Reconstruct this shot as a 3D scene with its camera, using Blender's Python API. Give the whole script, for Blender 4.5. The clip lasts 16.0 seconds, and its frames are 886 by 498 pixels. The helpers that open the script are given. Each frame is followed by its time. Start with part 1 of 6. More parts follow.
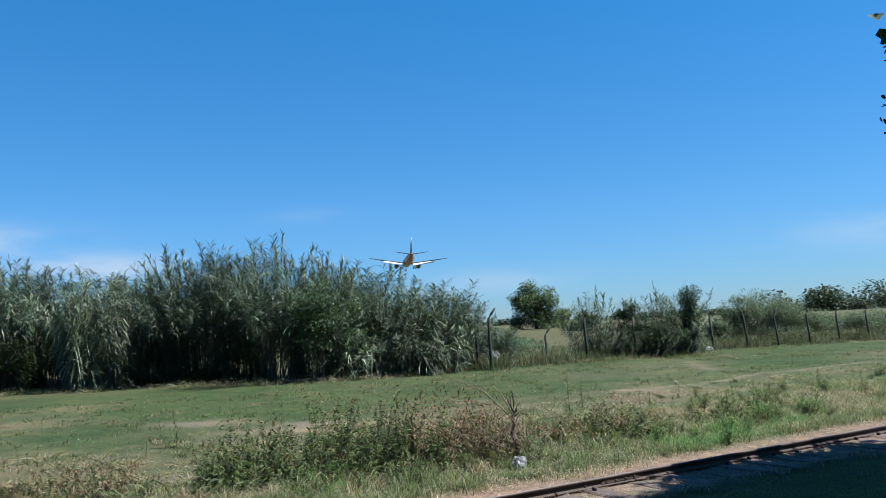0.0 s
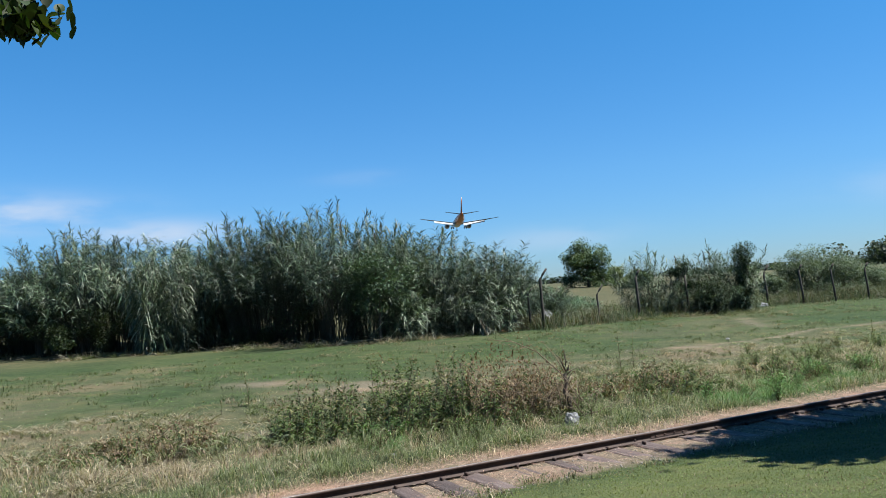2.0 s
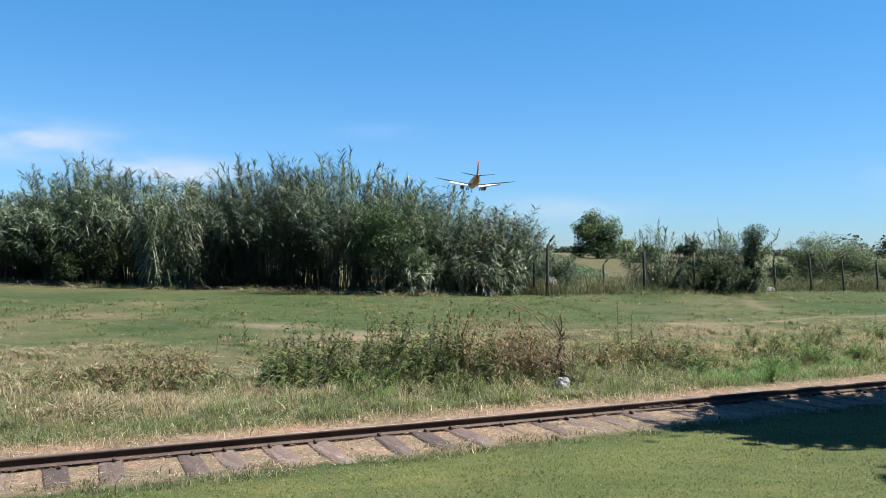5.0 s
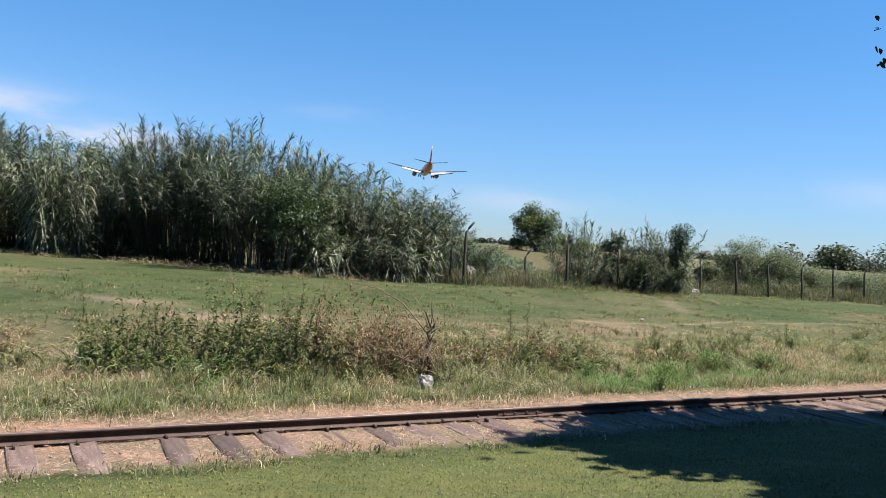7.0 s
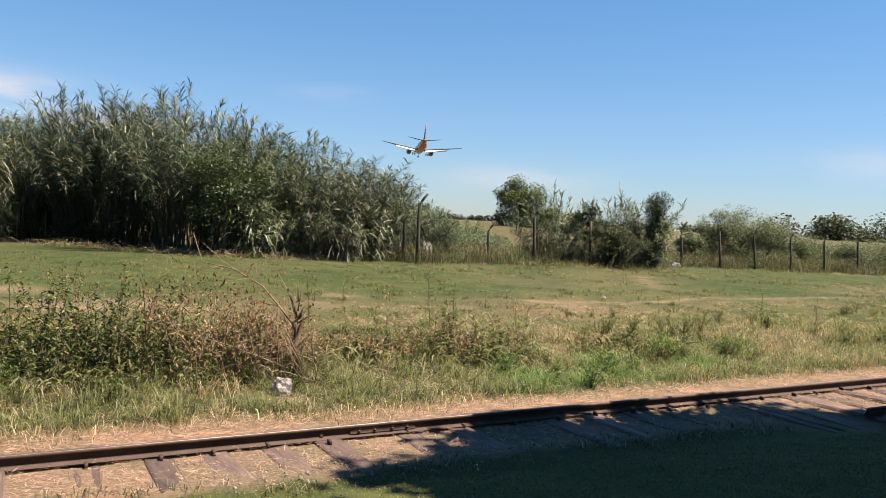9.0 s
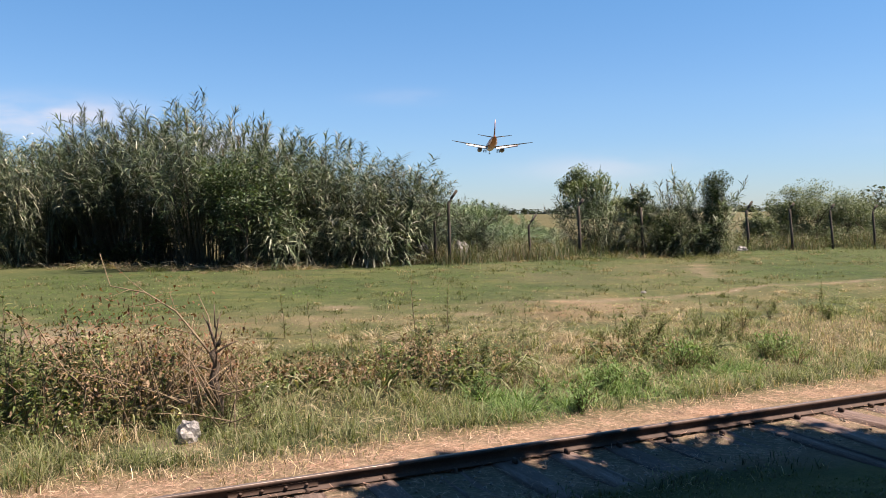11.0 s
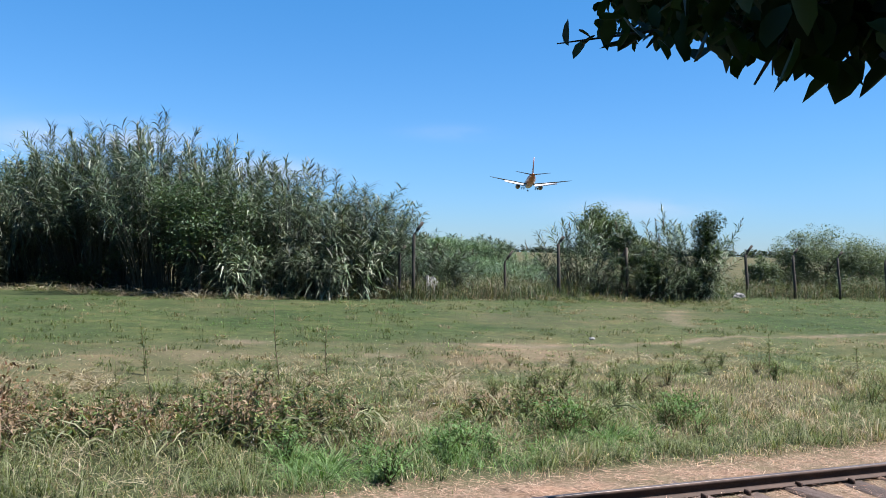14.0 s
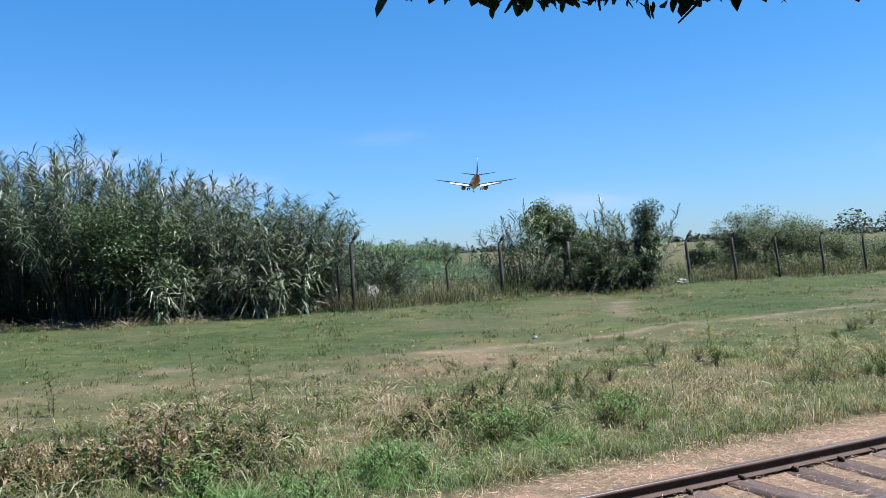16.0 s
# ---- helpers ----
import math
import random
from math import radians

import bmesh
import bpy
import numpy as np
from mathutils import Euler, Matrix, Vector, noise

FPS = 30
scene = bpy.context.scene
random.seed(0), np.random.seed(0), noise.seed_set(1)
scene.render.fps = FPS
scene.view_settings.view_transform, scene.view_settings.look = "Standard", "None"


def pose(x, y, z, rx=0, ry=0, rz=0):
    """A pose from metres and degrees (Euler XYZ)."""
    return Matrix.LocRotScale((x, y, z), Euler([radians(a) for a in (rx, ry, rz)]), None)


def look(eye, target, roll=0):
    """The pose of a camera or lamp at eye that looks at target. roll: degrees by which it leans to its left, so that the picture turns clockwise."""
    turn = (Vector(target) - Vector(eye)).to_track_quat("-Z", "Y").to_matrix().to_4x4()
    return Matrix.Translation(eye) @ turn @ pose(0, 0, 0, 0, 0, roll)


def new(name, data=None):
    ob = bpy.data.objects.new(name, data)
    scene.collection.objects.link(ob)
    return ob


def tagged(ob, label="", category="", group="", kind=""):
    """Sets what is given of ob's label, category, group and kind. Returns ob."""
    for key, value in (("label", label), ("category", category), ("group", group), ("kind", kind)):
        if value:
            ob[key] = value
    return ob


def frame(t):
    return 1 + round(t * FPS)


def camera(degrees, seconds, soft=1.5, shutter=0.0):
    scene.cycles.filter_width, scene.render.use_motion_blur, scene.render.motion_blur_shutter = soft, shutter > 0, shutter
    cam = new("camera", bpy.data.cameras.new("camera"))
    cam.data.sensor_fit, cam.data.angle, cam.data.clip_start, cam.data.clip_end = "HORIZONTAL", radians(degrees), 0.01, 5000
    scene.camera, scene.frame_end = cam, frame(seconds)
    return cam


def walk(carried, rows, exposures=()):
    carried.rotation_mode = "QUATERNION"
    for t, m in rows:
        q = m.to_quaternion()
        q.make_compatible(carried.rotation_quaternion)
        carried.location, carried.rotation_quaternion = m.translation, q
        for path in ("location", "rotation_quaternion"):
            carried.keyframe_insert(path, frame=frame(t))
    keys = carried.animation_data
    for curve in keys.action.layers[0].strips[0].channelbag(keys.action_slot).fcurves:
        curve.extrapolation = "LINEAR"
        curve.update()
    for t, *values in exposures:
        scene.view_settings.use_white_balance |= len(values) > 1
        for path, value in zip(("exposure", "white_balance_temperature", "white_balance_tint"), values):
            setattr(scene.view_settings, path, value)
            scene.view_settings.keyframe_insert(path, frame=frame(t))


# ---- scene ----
cam = camera(59.3, 16.0, 0.85)
PATH = [
    (0, (0.185, -0.26, 2.296), (0.235, 1.729, 2.498), -2.9),
    (0.5, (0.249, -0.285, 2.3), (0.227, 1.709, 2.447), -3.6),
    (1, (0.231, -0.412, 2.33), (0.167, 1.582, 2.473), -2.9),
    (1.5, (0.186, -0.691, 2.339), (0.094, 1.302, 2.478), -3.7),
    (2, (0.16, -0.723, 2.365), (0.074, 1.272, 2.471), -3.8),
    (2.5, (0.196, -0.765, 2.32), (0.11, 1.231, 2.408), -3.3),
    (3, (0.214, -0.747, 2.327), (0.125, 1.248, 2.424), -4.1),
    (3.2, (0.202, -0.748, 2.339), (0.096, 1.247, 2.435), -4.1),
    (5.3, (0.319, -0.635, 2.291), (0.208, 1.361, 2.287), 1.2),
    (5.5, (0.427, -0.625, 2.314), (0.335, 1.373, 2.305), 1.3),
    (6, (0.712, -0.299, 2.375), (0.778, 1.699, 2.305), 1.8),
    (6.5, (1.066, 0.087, 2.295), (1.048, 2.084, 2.188), 3.9),
    (7, (1.402, 0.721, 2.227), (1.41, 2.721, 2.204), 4.1),
    (7.5, (1.792, 1.234, 2.19), (1.668, 3.229, 2.119), 3.4),
    (8, (2.202, 1.818, 2.179), (2.131, 3.812, 2.049), 1.5),
    (8.5, (2.432, 2.32, 2.196), (2.362, 4.316, 2.079), 1.3),
    (9, (2.799, 2.837, 2.17), (2.812, 4.836, 2.092), 3.0),
    (9.2, (3.025, 2.968, 2.186), (2.949, 4.961, 2.033), 2.4),
    (11.5, (4.318, 4.753, 2.187), (4.124, 6.744, 2.142), -0.7),
    (12, (4.672, 5.1, 2.112), (4.5, 7.092, 2.096), 1.9),
    (12.5, (4.921, 5.254, 2.153), (4.689, 7.24, 2.103), 1.9),
    (13, (5.204, 5.442, 2.132), (4.986, 7.43, 2.137), 1.1),
    (13.5, (5.527, 5.592, 2.114), (5.275, 7.576, 2.074), 0.9),
    (14, (5.863, 5.675, 2.152), (5.57, 7.653, 2.155), 1.3),
    (14.5, (5.995, 5.899, 2.196), (5.679, 7.873, 2.128), 0.5),
    (15, (6.086, 6.03, 2.172), (5.774, 8.001, 2.042), 0.7),
    (15.5, (6.165, 6.078, 2.183), (5.938, 8.065, 2.152), -1.3),
    (16, (6.121, 6.131, 2.167), (5.953, 8.124, 2.18), -2.9),
]
walk(
    cam,
    [(t, look(eye, target, roll)) for t, eye, target, roll in PATH],
    [(0, 1.32, 5950, 6), (1.5, 1.35, 6100, 8), (2.5, 1.42, 6250, 8), (5.5, 1.60, 6600, 10), (6, 1.52, 6500, 12), (6.5, 1.58, 6500, 14), (7, 1.60, 6900, 18), (7.5, 1.60, 6500, 14), (8, 1.66, 7250, 24), (8.5, 1.80, 8050, 23), (9, 1.66, 8400, 22), (11.5, 1.71, 7700, 24), (12, 1.76, 7150, 23), (12.5, 1.46, 6650, 14), (13, 1.64, 6550, 14), (13.5, 1.6, 6500, 15), (14, 1.60, 6350, 14), (15, 1.66, 6500, 15), (15.5, 1.58, 6300, 14), (16, 1.58, 6150, 14)],
)

# ---- sky, sun and light ----
SUN_DIR = Vector((0.52, -0.1, 1.05)).normalized()
world = bpy.data.worlds.new("sky")
scene.world = world
world.use_nodes = True
wn, wl = world.node_tree.nodes, world.node_tree.links
wn.clear()
w_out, w_bg, w_sky = wn.new("ShaderNodeOutputWorld"), wn.new("ShaderNodeBackground"), wn.new("ShaderNodeTexSky")
w_sky.sky_type = "NISHITA"
w_sky.sun_disc = False
w_sky.sun_elevation = math.asin(SUN_DIR.z)
w_sky.sun_rotation = math.atan2(SUN_DIR.x, SUN_DIR.y)
w_sky.altitude, w_sky.air_density, w_sky.dust_density, w_sky.ozone_density = 0, 1.0, 0.1, 3.0
w_bg.inputs["Strength"].default_value = 0.05
w_co, w_sep = wn.new("ShaderNodeTexCoord"), wn.new("ShaderNodeSeparateXYZ")
wl.new(w_co.outputs["Generated"], w_sep.inputs[0])
w_map = wn.new("ShaderNodeMapping")
w_map.inputs["Scale"].default_value = (9.0, 9.0, 30.0)
wl.new(w_co.outputs["Generated"], w_map.inputs[0])
w_noise = wn.new("ShaderNodeTexNoise")
w_noise.inputs["Scale"].default_value, w_noise.inputs["Detail"].default_value = 1.0, 5.0
wl.new(w_map.outputs[0], w_noise.inputs["Vector"])


def w_range(source, a, b, c=0.0, d=1.0):
    node = wn.new("ShaderNodeMapRange")
    node.interpolation_type = "SMOOTHSTEP"
    for n, value in enumerate((a, b, c, d)):
        node.inputs[n + 1].default_value = value
    wl.new(source, node.inputs[0])
    return node.outputs[0]


def w_mul(a, b):
    node = wn.new("ShaderNodeMath")
    node.operation = "MULTIPLY"
    wl.new(a, node.inputs[0])
    wl.new(b, node.inputs[1])
    return node.outputs[0]



def w_math(op, a, b=0.0):
    node = wn.new("ShaderNodeMath")
    node.operation = op
    for k, value in enumerate((a, b)):
        if isinstance(value, (int, float)):
            node.inputs[k].default_value = value
        else:
            wl.new(value, node.inputs[k])
    return node.outputs[0]


# low cloud banks: bearing (degrees, to the right of +y), height, half width, half height, strength
cloud = 0.0
for bearing, high, wide, tall, much in ((-31, 6.7, 5.5, 1.1, 0.75), (-22.5, 5.2, 4.4, 0.9, 0.75), (5.5, 3.2, 5.0, 0.9, 0.3), (38, 5.0, 9.0, 1.2, 0.5), (-60, 7.0, 10.0, 2.0, 0.7), (-8, 8.6, 3.0, 0.5, 0.12)):
    dx = w_math("DIVIDE", w_math("SUBTRACT", w_sep.outputs["X"], math.sin(radians(bearing))), radians(wide))
    dz = w_math("DIVIDE", w_math("SUBTRACT", w_sep.outputs["Z"], math.sin(radians(high))), radians(tall))
    d2 = w_math("ADD", w_math("MULTIPLY", dx, dx), w_math("MULTIPLY", dz, dz))
    bank = w_math("MULTIPLY", w_math("EXPONENT", w_math("MULTIPLY", d2, -1.0)), much)
    cloud = w_math("MAXIMUM", bank, cloud)
cloud = w_mul(w_math("MULTIPLY", cloud, w_range(w_sep.outputs["Y"], -0.1, 0.2)), w_range(w_noise.outputs[0], 0.3, 0.6, 0.15, 1.0))
w_mix = wn.new("ShaderNodeMix")
w_mix.data_type = "RGBA"
wl.new(cloud, w_mix.inputs["Factor"])
w_ramp = wn.new("ShaderNodeValToRGB")
w_ramp.color_ramp.elements[0].position, w_ramp.color_ramp.elements[0].color = 0.0, (0.42, 0.61, 0.93, 1)
w_ramp.color_ramp.elements[1].position, w_ramp.color_ramp.elements[1].color = 0.42, (0.3, 0.92, 1.24, 1)
w_mid = w_ramp.color_ramp.elements.new(0.14)
w_mid.color = (0.44, 0.77, 1.05, 1)
wl.new(w_sep.outputs["Z"], w_ramp.inputs[0])
w_tone = wn.new("ShaderNodeMix")
w_tone.data_type, w_tone.blend_type = "RGBA", "MULTIPLY"
w_tone.inputs["Factor"].default_value = 1.0
wl.new(w_sky.outputs[0], w_tone.inputs[6])
wl.new(w_ramp.outputs[0], w_tone.inputs[7])
wl.new(w_tone.outputs[2], w_mix.inputs[6])
w_mix.inputs[7].default_value = (5.2, 5.7, 6.6, 1)
wl.new(w_mix.outputs[2], w_bg.inputs["Color"])
wl.new(w_bg.outputs[0], w_out.inputs[0])

sun_data = bpy.data.lights.new("sun", "SUN")
sun_data.energy, sun_data.angle, sun_data.color = 5.0, radians(0.53), (1.0, 0.95, 0.87)
sun_ob = new("sun", sun_data)
sun_ob.matrix_world = look(SUN_DIR * 60, (0, 0, 0))

# ---- materials ----


def nodes_of(name):
    m = bpy.data.materials.new(name)
    m.use_nodes = True
    t = m.node_tree
    return m, t.nodes, t.links, t.nodes["Principled BSDF"], t.nodes["Material Output"]


def noise_node(n, l, scale, detail=4.0, rough=0.6, stretch=(1, 1, 1)):
    c, mp, tx = n.new("ShaderNodeTexCoord"), n.new("ShaderNodeMapping"), n.new("ShaderNodeTexNoise")
    mp.inputs["Scale"].default_value = stretch
    l.new(c.outputs["Object"], mp.inputs[0])
    l.new(mp.outputs[0], tx.inputs["Vector"])
    tx.inputs["Scale"].default_value, tx.inputs["Detail"].default_value, tx.inputs["Roughness"].default_value = scale, detail, rough
    return tx.outputs[0]


def ramp_node(n, l, source, stops):
    r = n.new("ShaderNodeValToRGB")
    while len(r.color_ramp.elements) < len(stops):
        r.color_ramp.elements.new(0.5)
    for e, (at, colour) in zip(r.color_ramp.elements, stops):
        e.position, e.color = at, (*colour, 1)
    l.new(source, r.inputs[0])
    return r.outputs[0]


def mix_node(n, l, kind, factor, a, b):
    m = n.new("ShaderNodeMix")
    m.data_type, m.blend_type = "RGBA", kind
    for slot, value in ((0, factor), (6, a), (7, b)):
        if isinstance(value, (int, float)):
            m.inputs[slot].default_value = value
        elif isinstance(value, tuple):
            m.inputs[slot].default_value = (*value, 1)
        else:
            l.new(value, m.inputs[slot])
    return m.outputs[2]


def bump_node(n, l, height, bsdf, strength=0.4, distance=0.01):
    b = n.new("ShaderNodeBump")
    b.inputs["Strength"].default_value, b.inputs["Distance"].default_value = strength, distance
    l.new(height, b.inputs["Height"])
    l.new(b.outputs[0], bsdf.inputs["Normal"])


def rough_material(name, stops, scale, rough=0.85, metal=0.0, fine=None, stretch=(1, 1, 1), bump=0.5, depth=0.01):
    """A weathered surface: a ramp over coarse noise, darkened and lightened by a finer one, with relief."""
    m, n, l, p, _ = nodes_of(name)
    coarse = noise_node(n, l, scale, stretch=stretch)
    small = noise_node(n, l, fine or scale * 9, 5.0, 0.7, stretch)
    speck = ramp_node(n, l, small, [(0.25, (0.275, 0.275, 0.275)), (0.75, (0.555, 0.555, 0.555))])
    l.new(mix_node(n, l, "MULTIPLY", 1.0, ramp_node(n, l, coarse, stops), speck), p.inputs["Base Color"])
    p.inputs["Roughness"].default_value, p.inputs["Metallic"].default_value = rough, metal
    bump_node(n, l, small, p, bump, depth)
    return m


def leaf_material(name, rough=0.5, through_light=0.3, spec=0.35):
    """Leaves and blades: the colour of each one is stored with it; part of the light passes through."""
    m, n, l, p, out = nodes_of(name)
    a = n.new("ShaderNodeAttribute")
    a.attribute_name = "tint"
    var = ramp_node(n, l, noise_node(n, l, 22.0, 2.0), [(0.3, (0.345, 0.345, 0.345)), (0.7, (0.51, 0.51, 0.51))])
    colour = mix_node(n, l, "MULTIPLY", 1.0, a.outputs["Color"], var)
    l.new(colour, p.inputs["Base Color"])
    p.inputs["Roughness"].default_value, p.inputs["Specular IOR Level"].default_value = rough, spec
    tr, mx = n.new("ShaderNodeBsdfTranslucent"), n.new("ShaderNodeMixShader")
    l.new(mix_node(n, l, "MULTIPLY", 1.0, colour, (1.25, 1.3, 0.6)), tr.inputs["Color"])
    mx.inputs[0].default_value = through_light
    l.new(p.outputs[0], mx.inputs[1])
    l.new(tr.outputs[0], mx.inputs[2])
    l.new(mx.outputs[0], out.inputs[0])
    return m


def toned_by_object(m, low, high):
    """Give every object of this material its own shade."""
    n, l = m.node_tree.nodes, m.node_tree.links
    info, tone = n.new("ShaderNodeObjectInfo"), n.new("ShaderNodeMapRange")
    tone.inputs[3].default_value, tone.inputs[4].default_value = low, high
    l.new(info.outputs["Random"], tone.inputs[0])
    attr = next(k for k in n if k.bl_idname == "ShaderNodeAttribute")
    scale = n.new("ShaderNodeVectorMath")
    scale.operation = "SCALE"
    targets = [k.to_socket for k in attr.outputs["Color"].links]
    l.new(attr.outputs["Color"], scale.inputs[0])
    l.new(tone.outputs[0], scale.inputs["Scale"])
    for socket in targets:
        l.new(scale.outputs[0], socket)


def shaded_pieces(m, low, high):
    """Give every piece of a weathered material its own shade."""
    n, l = m.node_tree.nodes, m.node_tree.links
    p = n["Principled BSDF"]
    source = p.inputs["Base Color"].links[0].from_socket
    info, tone, scale = n.new("ShaderNodeObjectInfo"), n.new("ShaderNodeMapRange"), n.new("ShaderNodeVectorMath")
    tone.inputs[3].default_value, tone.inputs[4].default_value = low, high
    scale.operation = "SCALE"
    l.new(info.outputs["Random"], tone.inputs[0])
    l.new(source, scale.inputs[0])
    l.new(tone.outputs[0], scale.inputs["Scale"])
    l.new(scale.outputs[0], p.inputs["Base Color"])


def plain_material(name, colour, rough=0.5, metal=0.0, wear=0.15, scale=6.0):
    m, n, l, p, _ = nodes_of(name)
    v = noise_node(n, l, scale, 5.0)
    lo, hi = 1 - wear, 1 + wear
    l.new(mix_node(n, l, "MULTIPLY", 1.0, colour, ramp_node(n, l, v, [(0.3, (lo,) * 3), (0.7, (hi,) * 3)])), p.inputs["Base Color"])
    p.inputs["Roughness"].default_value, p.inputs["Metallic"].default_value = rough, metal
    return m


M_GRASS = leaf_material("grass_blade", 0.65, 0.35, 0.2)
M_REED = leaf_material("reed_leaf", 0.5, 0.16, 0.4)
toned_by_object(M_REED, 0.5, 1.5)
M_LEAF = leaf_material("broad_leaf", 0.6, 0.3, 0.25)
M_STRAW = leaf_material("dry_straw", 0.7, 0.12, 0.2)
M_BARK = rough_material("bark", [(0.3, (0.09, 0.07, 0.05)), (0.7, (0.2, 0.16, 0.12))], 6, 0.9, stretch=(3, 3, 0.6), bump=0.8, depth=0.02)
M_TWIG = rough_material("dry_twig", [(0.3, (0.22, 0.16, 0.1)), (0.7, (0.42, 0.33, 0.22))], 12, 0.9)
M_DEAD = rough_material("dead_wood", [(0.3, (0.1, 0.075, 0.055)), (0.55, (0.2, 0.15, 0.11)), (0.75, (0.34, 0.28, 0.22))], 14, 0.92, stretch=(1, 1, 0.4), bump=0.9, depth=0.02)
# canes coloured darker than real cane to stand in for shade inside the reeds
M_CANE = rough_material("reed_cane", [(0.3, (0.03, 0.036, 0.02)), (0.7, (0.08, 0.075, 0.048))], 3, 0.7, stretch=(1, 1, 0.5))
M_POST = rough_material("weathered_post", [(0.3, (0.05, 0.042, 0.036)), (0.7, (0.14, 0.12, 0.1))], 4, 0.92, stretch=(2, 2, 0.6), bump=0.7)
M_RAIL = rough_material("rusted_rail", [(0.3, (0.06, 0.034, 0.026)), (0.7, (0.13, 0.078, 0.06))], 5, 0.75, 0.25, fine=60, bump=0.5, depth=0.004)
M_HEAD = rough_material("worn_rail_head", [(0.3, (0.2, 0.15, 0.13)), (0.7, (0.36, 0.3, 0.27))], 3, 0.42, 0.6, fine=50, stretch=(0.4, 1, 1), bump=0.2, depth=0.002)
M_SLEEPER = rough_material("weathered_sleeper", [(0.3, (0.13, 0.085, 0.072)), (0.5, (0.22, 0.155, 0.135)), (0.75, (0.37, 0.29, 0.265))], 3, 0.92, fine=40, stretch=(5, 0.7, 5), bump=0.9, depth=0.012)
shaded_pieces(M_SLEEPER, 0.5, 1.35)
M_STONE = rough_material("pale_stone", [(0.3, (0.32, 0.28, 0.24)), (0.7, (0.5, 0.46, 0.42))], 9, 0.9)
M_PLASTIC = rough_material("crumpled_plastic", [(0.3, (0.2, 0.2, 0.21)), (0.5, (0.42, 0.42, 0.42)), (0.72, (0.62, 0.61, 0.6))], 14, 0.45, fine=45, bump=0.6, depth=0.02)
M_WHITE = plain_material("white_paint", (0.55, 0.55, 0.54), 0.4, wear=0.06)
M_ORANGE = plain_material("orange_paint", (0.32, 0.1, 0.035), 0.35, wear=0.06, scale=0.5)
M_GREY = plain_material("grey_wing_paint", (0.1, 0.1, 0.11), 0.4, wear=0.08, scale=0.8)
M_RUBBER = plain_material("black_rubber", (0.03, 0.03, 0.03), 0.8)
M_STEEL = plain_material("gear_steel", (0.3, 0.3, 0.32), 0.45, 0.6)

# ---- geometry helpers ----
UP = np.array([0.0, 0.0, 1.0])


class Geo:
    """Triangles gathered into one mesh, with a colour for each corner point where it is wanted."""

    def __init__(self):
        self.v, self.t, self.c, self.count = [], [], [], 0

    def add(self, verts, tris, tint=(0.5, 0.5, 0.5)):
        verts = np.asarray(verts, float).reshape(-1, 3)
        self.v.append(verts)
        self.t.append(np.asarray(tris, int).reshape(-1, 3) + self.count)
        self.c.append(np.broadcast_to(np.asarray(tint, float), (len(verts), 3)))
        self.count += len(verts)
        return self

    def mesh(self, name, material, smooth=False):
        v, t, c = np.concatenate(self.v), np.concatenate(self.t), np.concatenate(self.c)
        me = bpy.data.meshes.new(name)
        me.vertices.add(len(v))
        me.vertices.foreach_set("co", v.astype(np.float32).ravel())
        me.loops.add(3 * len(t))
        me.loops.foreach_set("vertex_index", t.astype(np.int32).ravel())
        me.polygons.add(len(t))
        me.polygons.foreach_set("loop_start", np.arange(0, 3 * len(t), 3, dtype=np.int32))
        if smooth:
            me.polygons.foreach_set("use_smooth", np.ones(len(t), bool))
        me.update(calc_edges=True)
        a = me.color_attributes.new("tint", "FLOAT_COLOR", "POINT")
        a.data.foreach_set("color", np.c_[c, np.ones(len(c))].astype(np.float32).ravel())
        me.materials.append(material)
        return me


def part(name, geo, material, parent, label="", smooth=False):
    ob = new(name, geo.mesh(name, material, smooth) if isinstance(geo, Geo) else geo)
    ob.parent = parent
    return tagged(ob, label)


def thing(name, label, category, group="", at=(0, 0, 0), turn=0.0):
    ob = new(name)
    ob.empty_display_size = 0.2
    ob.matrix_basis = pose(*at, 0, 0, turn)
    return tagged(ob, label, category, group)


def stuff(name, geo, material, label, category):
    return tagged(new(name, geo.mesh(name, material)), label, category, kind="stuff")


def unit(a):
    return a / np.maximum(np.linalg.norm(a, axis=-1, keepdims=True), 1e-9)


def blades(geo, base, height, width, lean, tint, rng):
    """Grass blades that bend over: two quads' worth of strip and a tip."""
    n = len(base)
    az = rng.uniform(0, 2 * np.pi, n)
    ahead, side = np.c_[np.cos(az), np.sin(az), 0 * az], np.c_[-np.sin(az), np.cos(az), 0 * az]
    h, w, k = height[:, None], width[:, None], lean[:, None]
    mid = base + ahead * k * h * 0.3 + UP * h * 0.6
    tip = base + ahead * k * h + UP * h * (1 - 0.4 * k)
    v = np.stack([base - side * w / 2, base + side * w / 2, mid - side * w * 0.4, mid + side * w * 0.4, tip], 1)
    t = (np.array([[0, 1, 3], [0, 3, 2], [2, 3, 4]])[None] + 5 * np.arange(n)[:, None, None]).reshape(-1, 3)
    geo.add(v.reshape(-1, 3), t, np.repeat(tint, 5, 0))


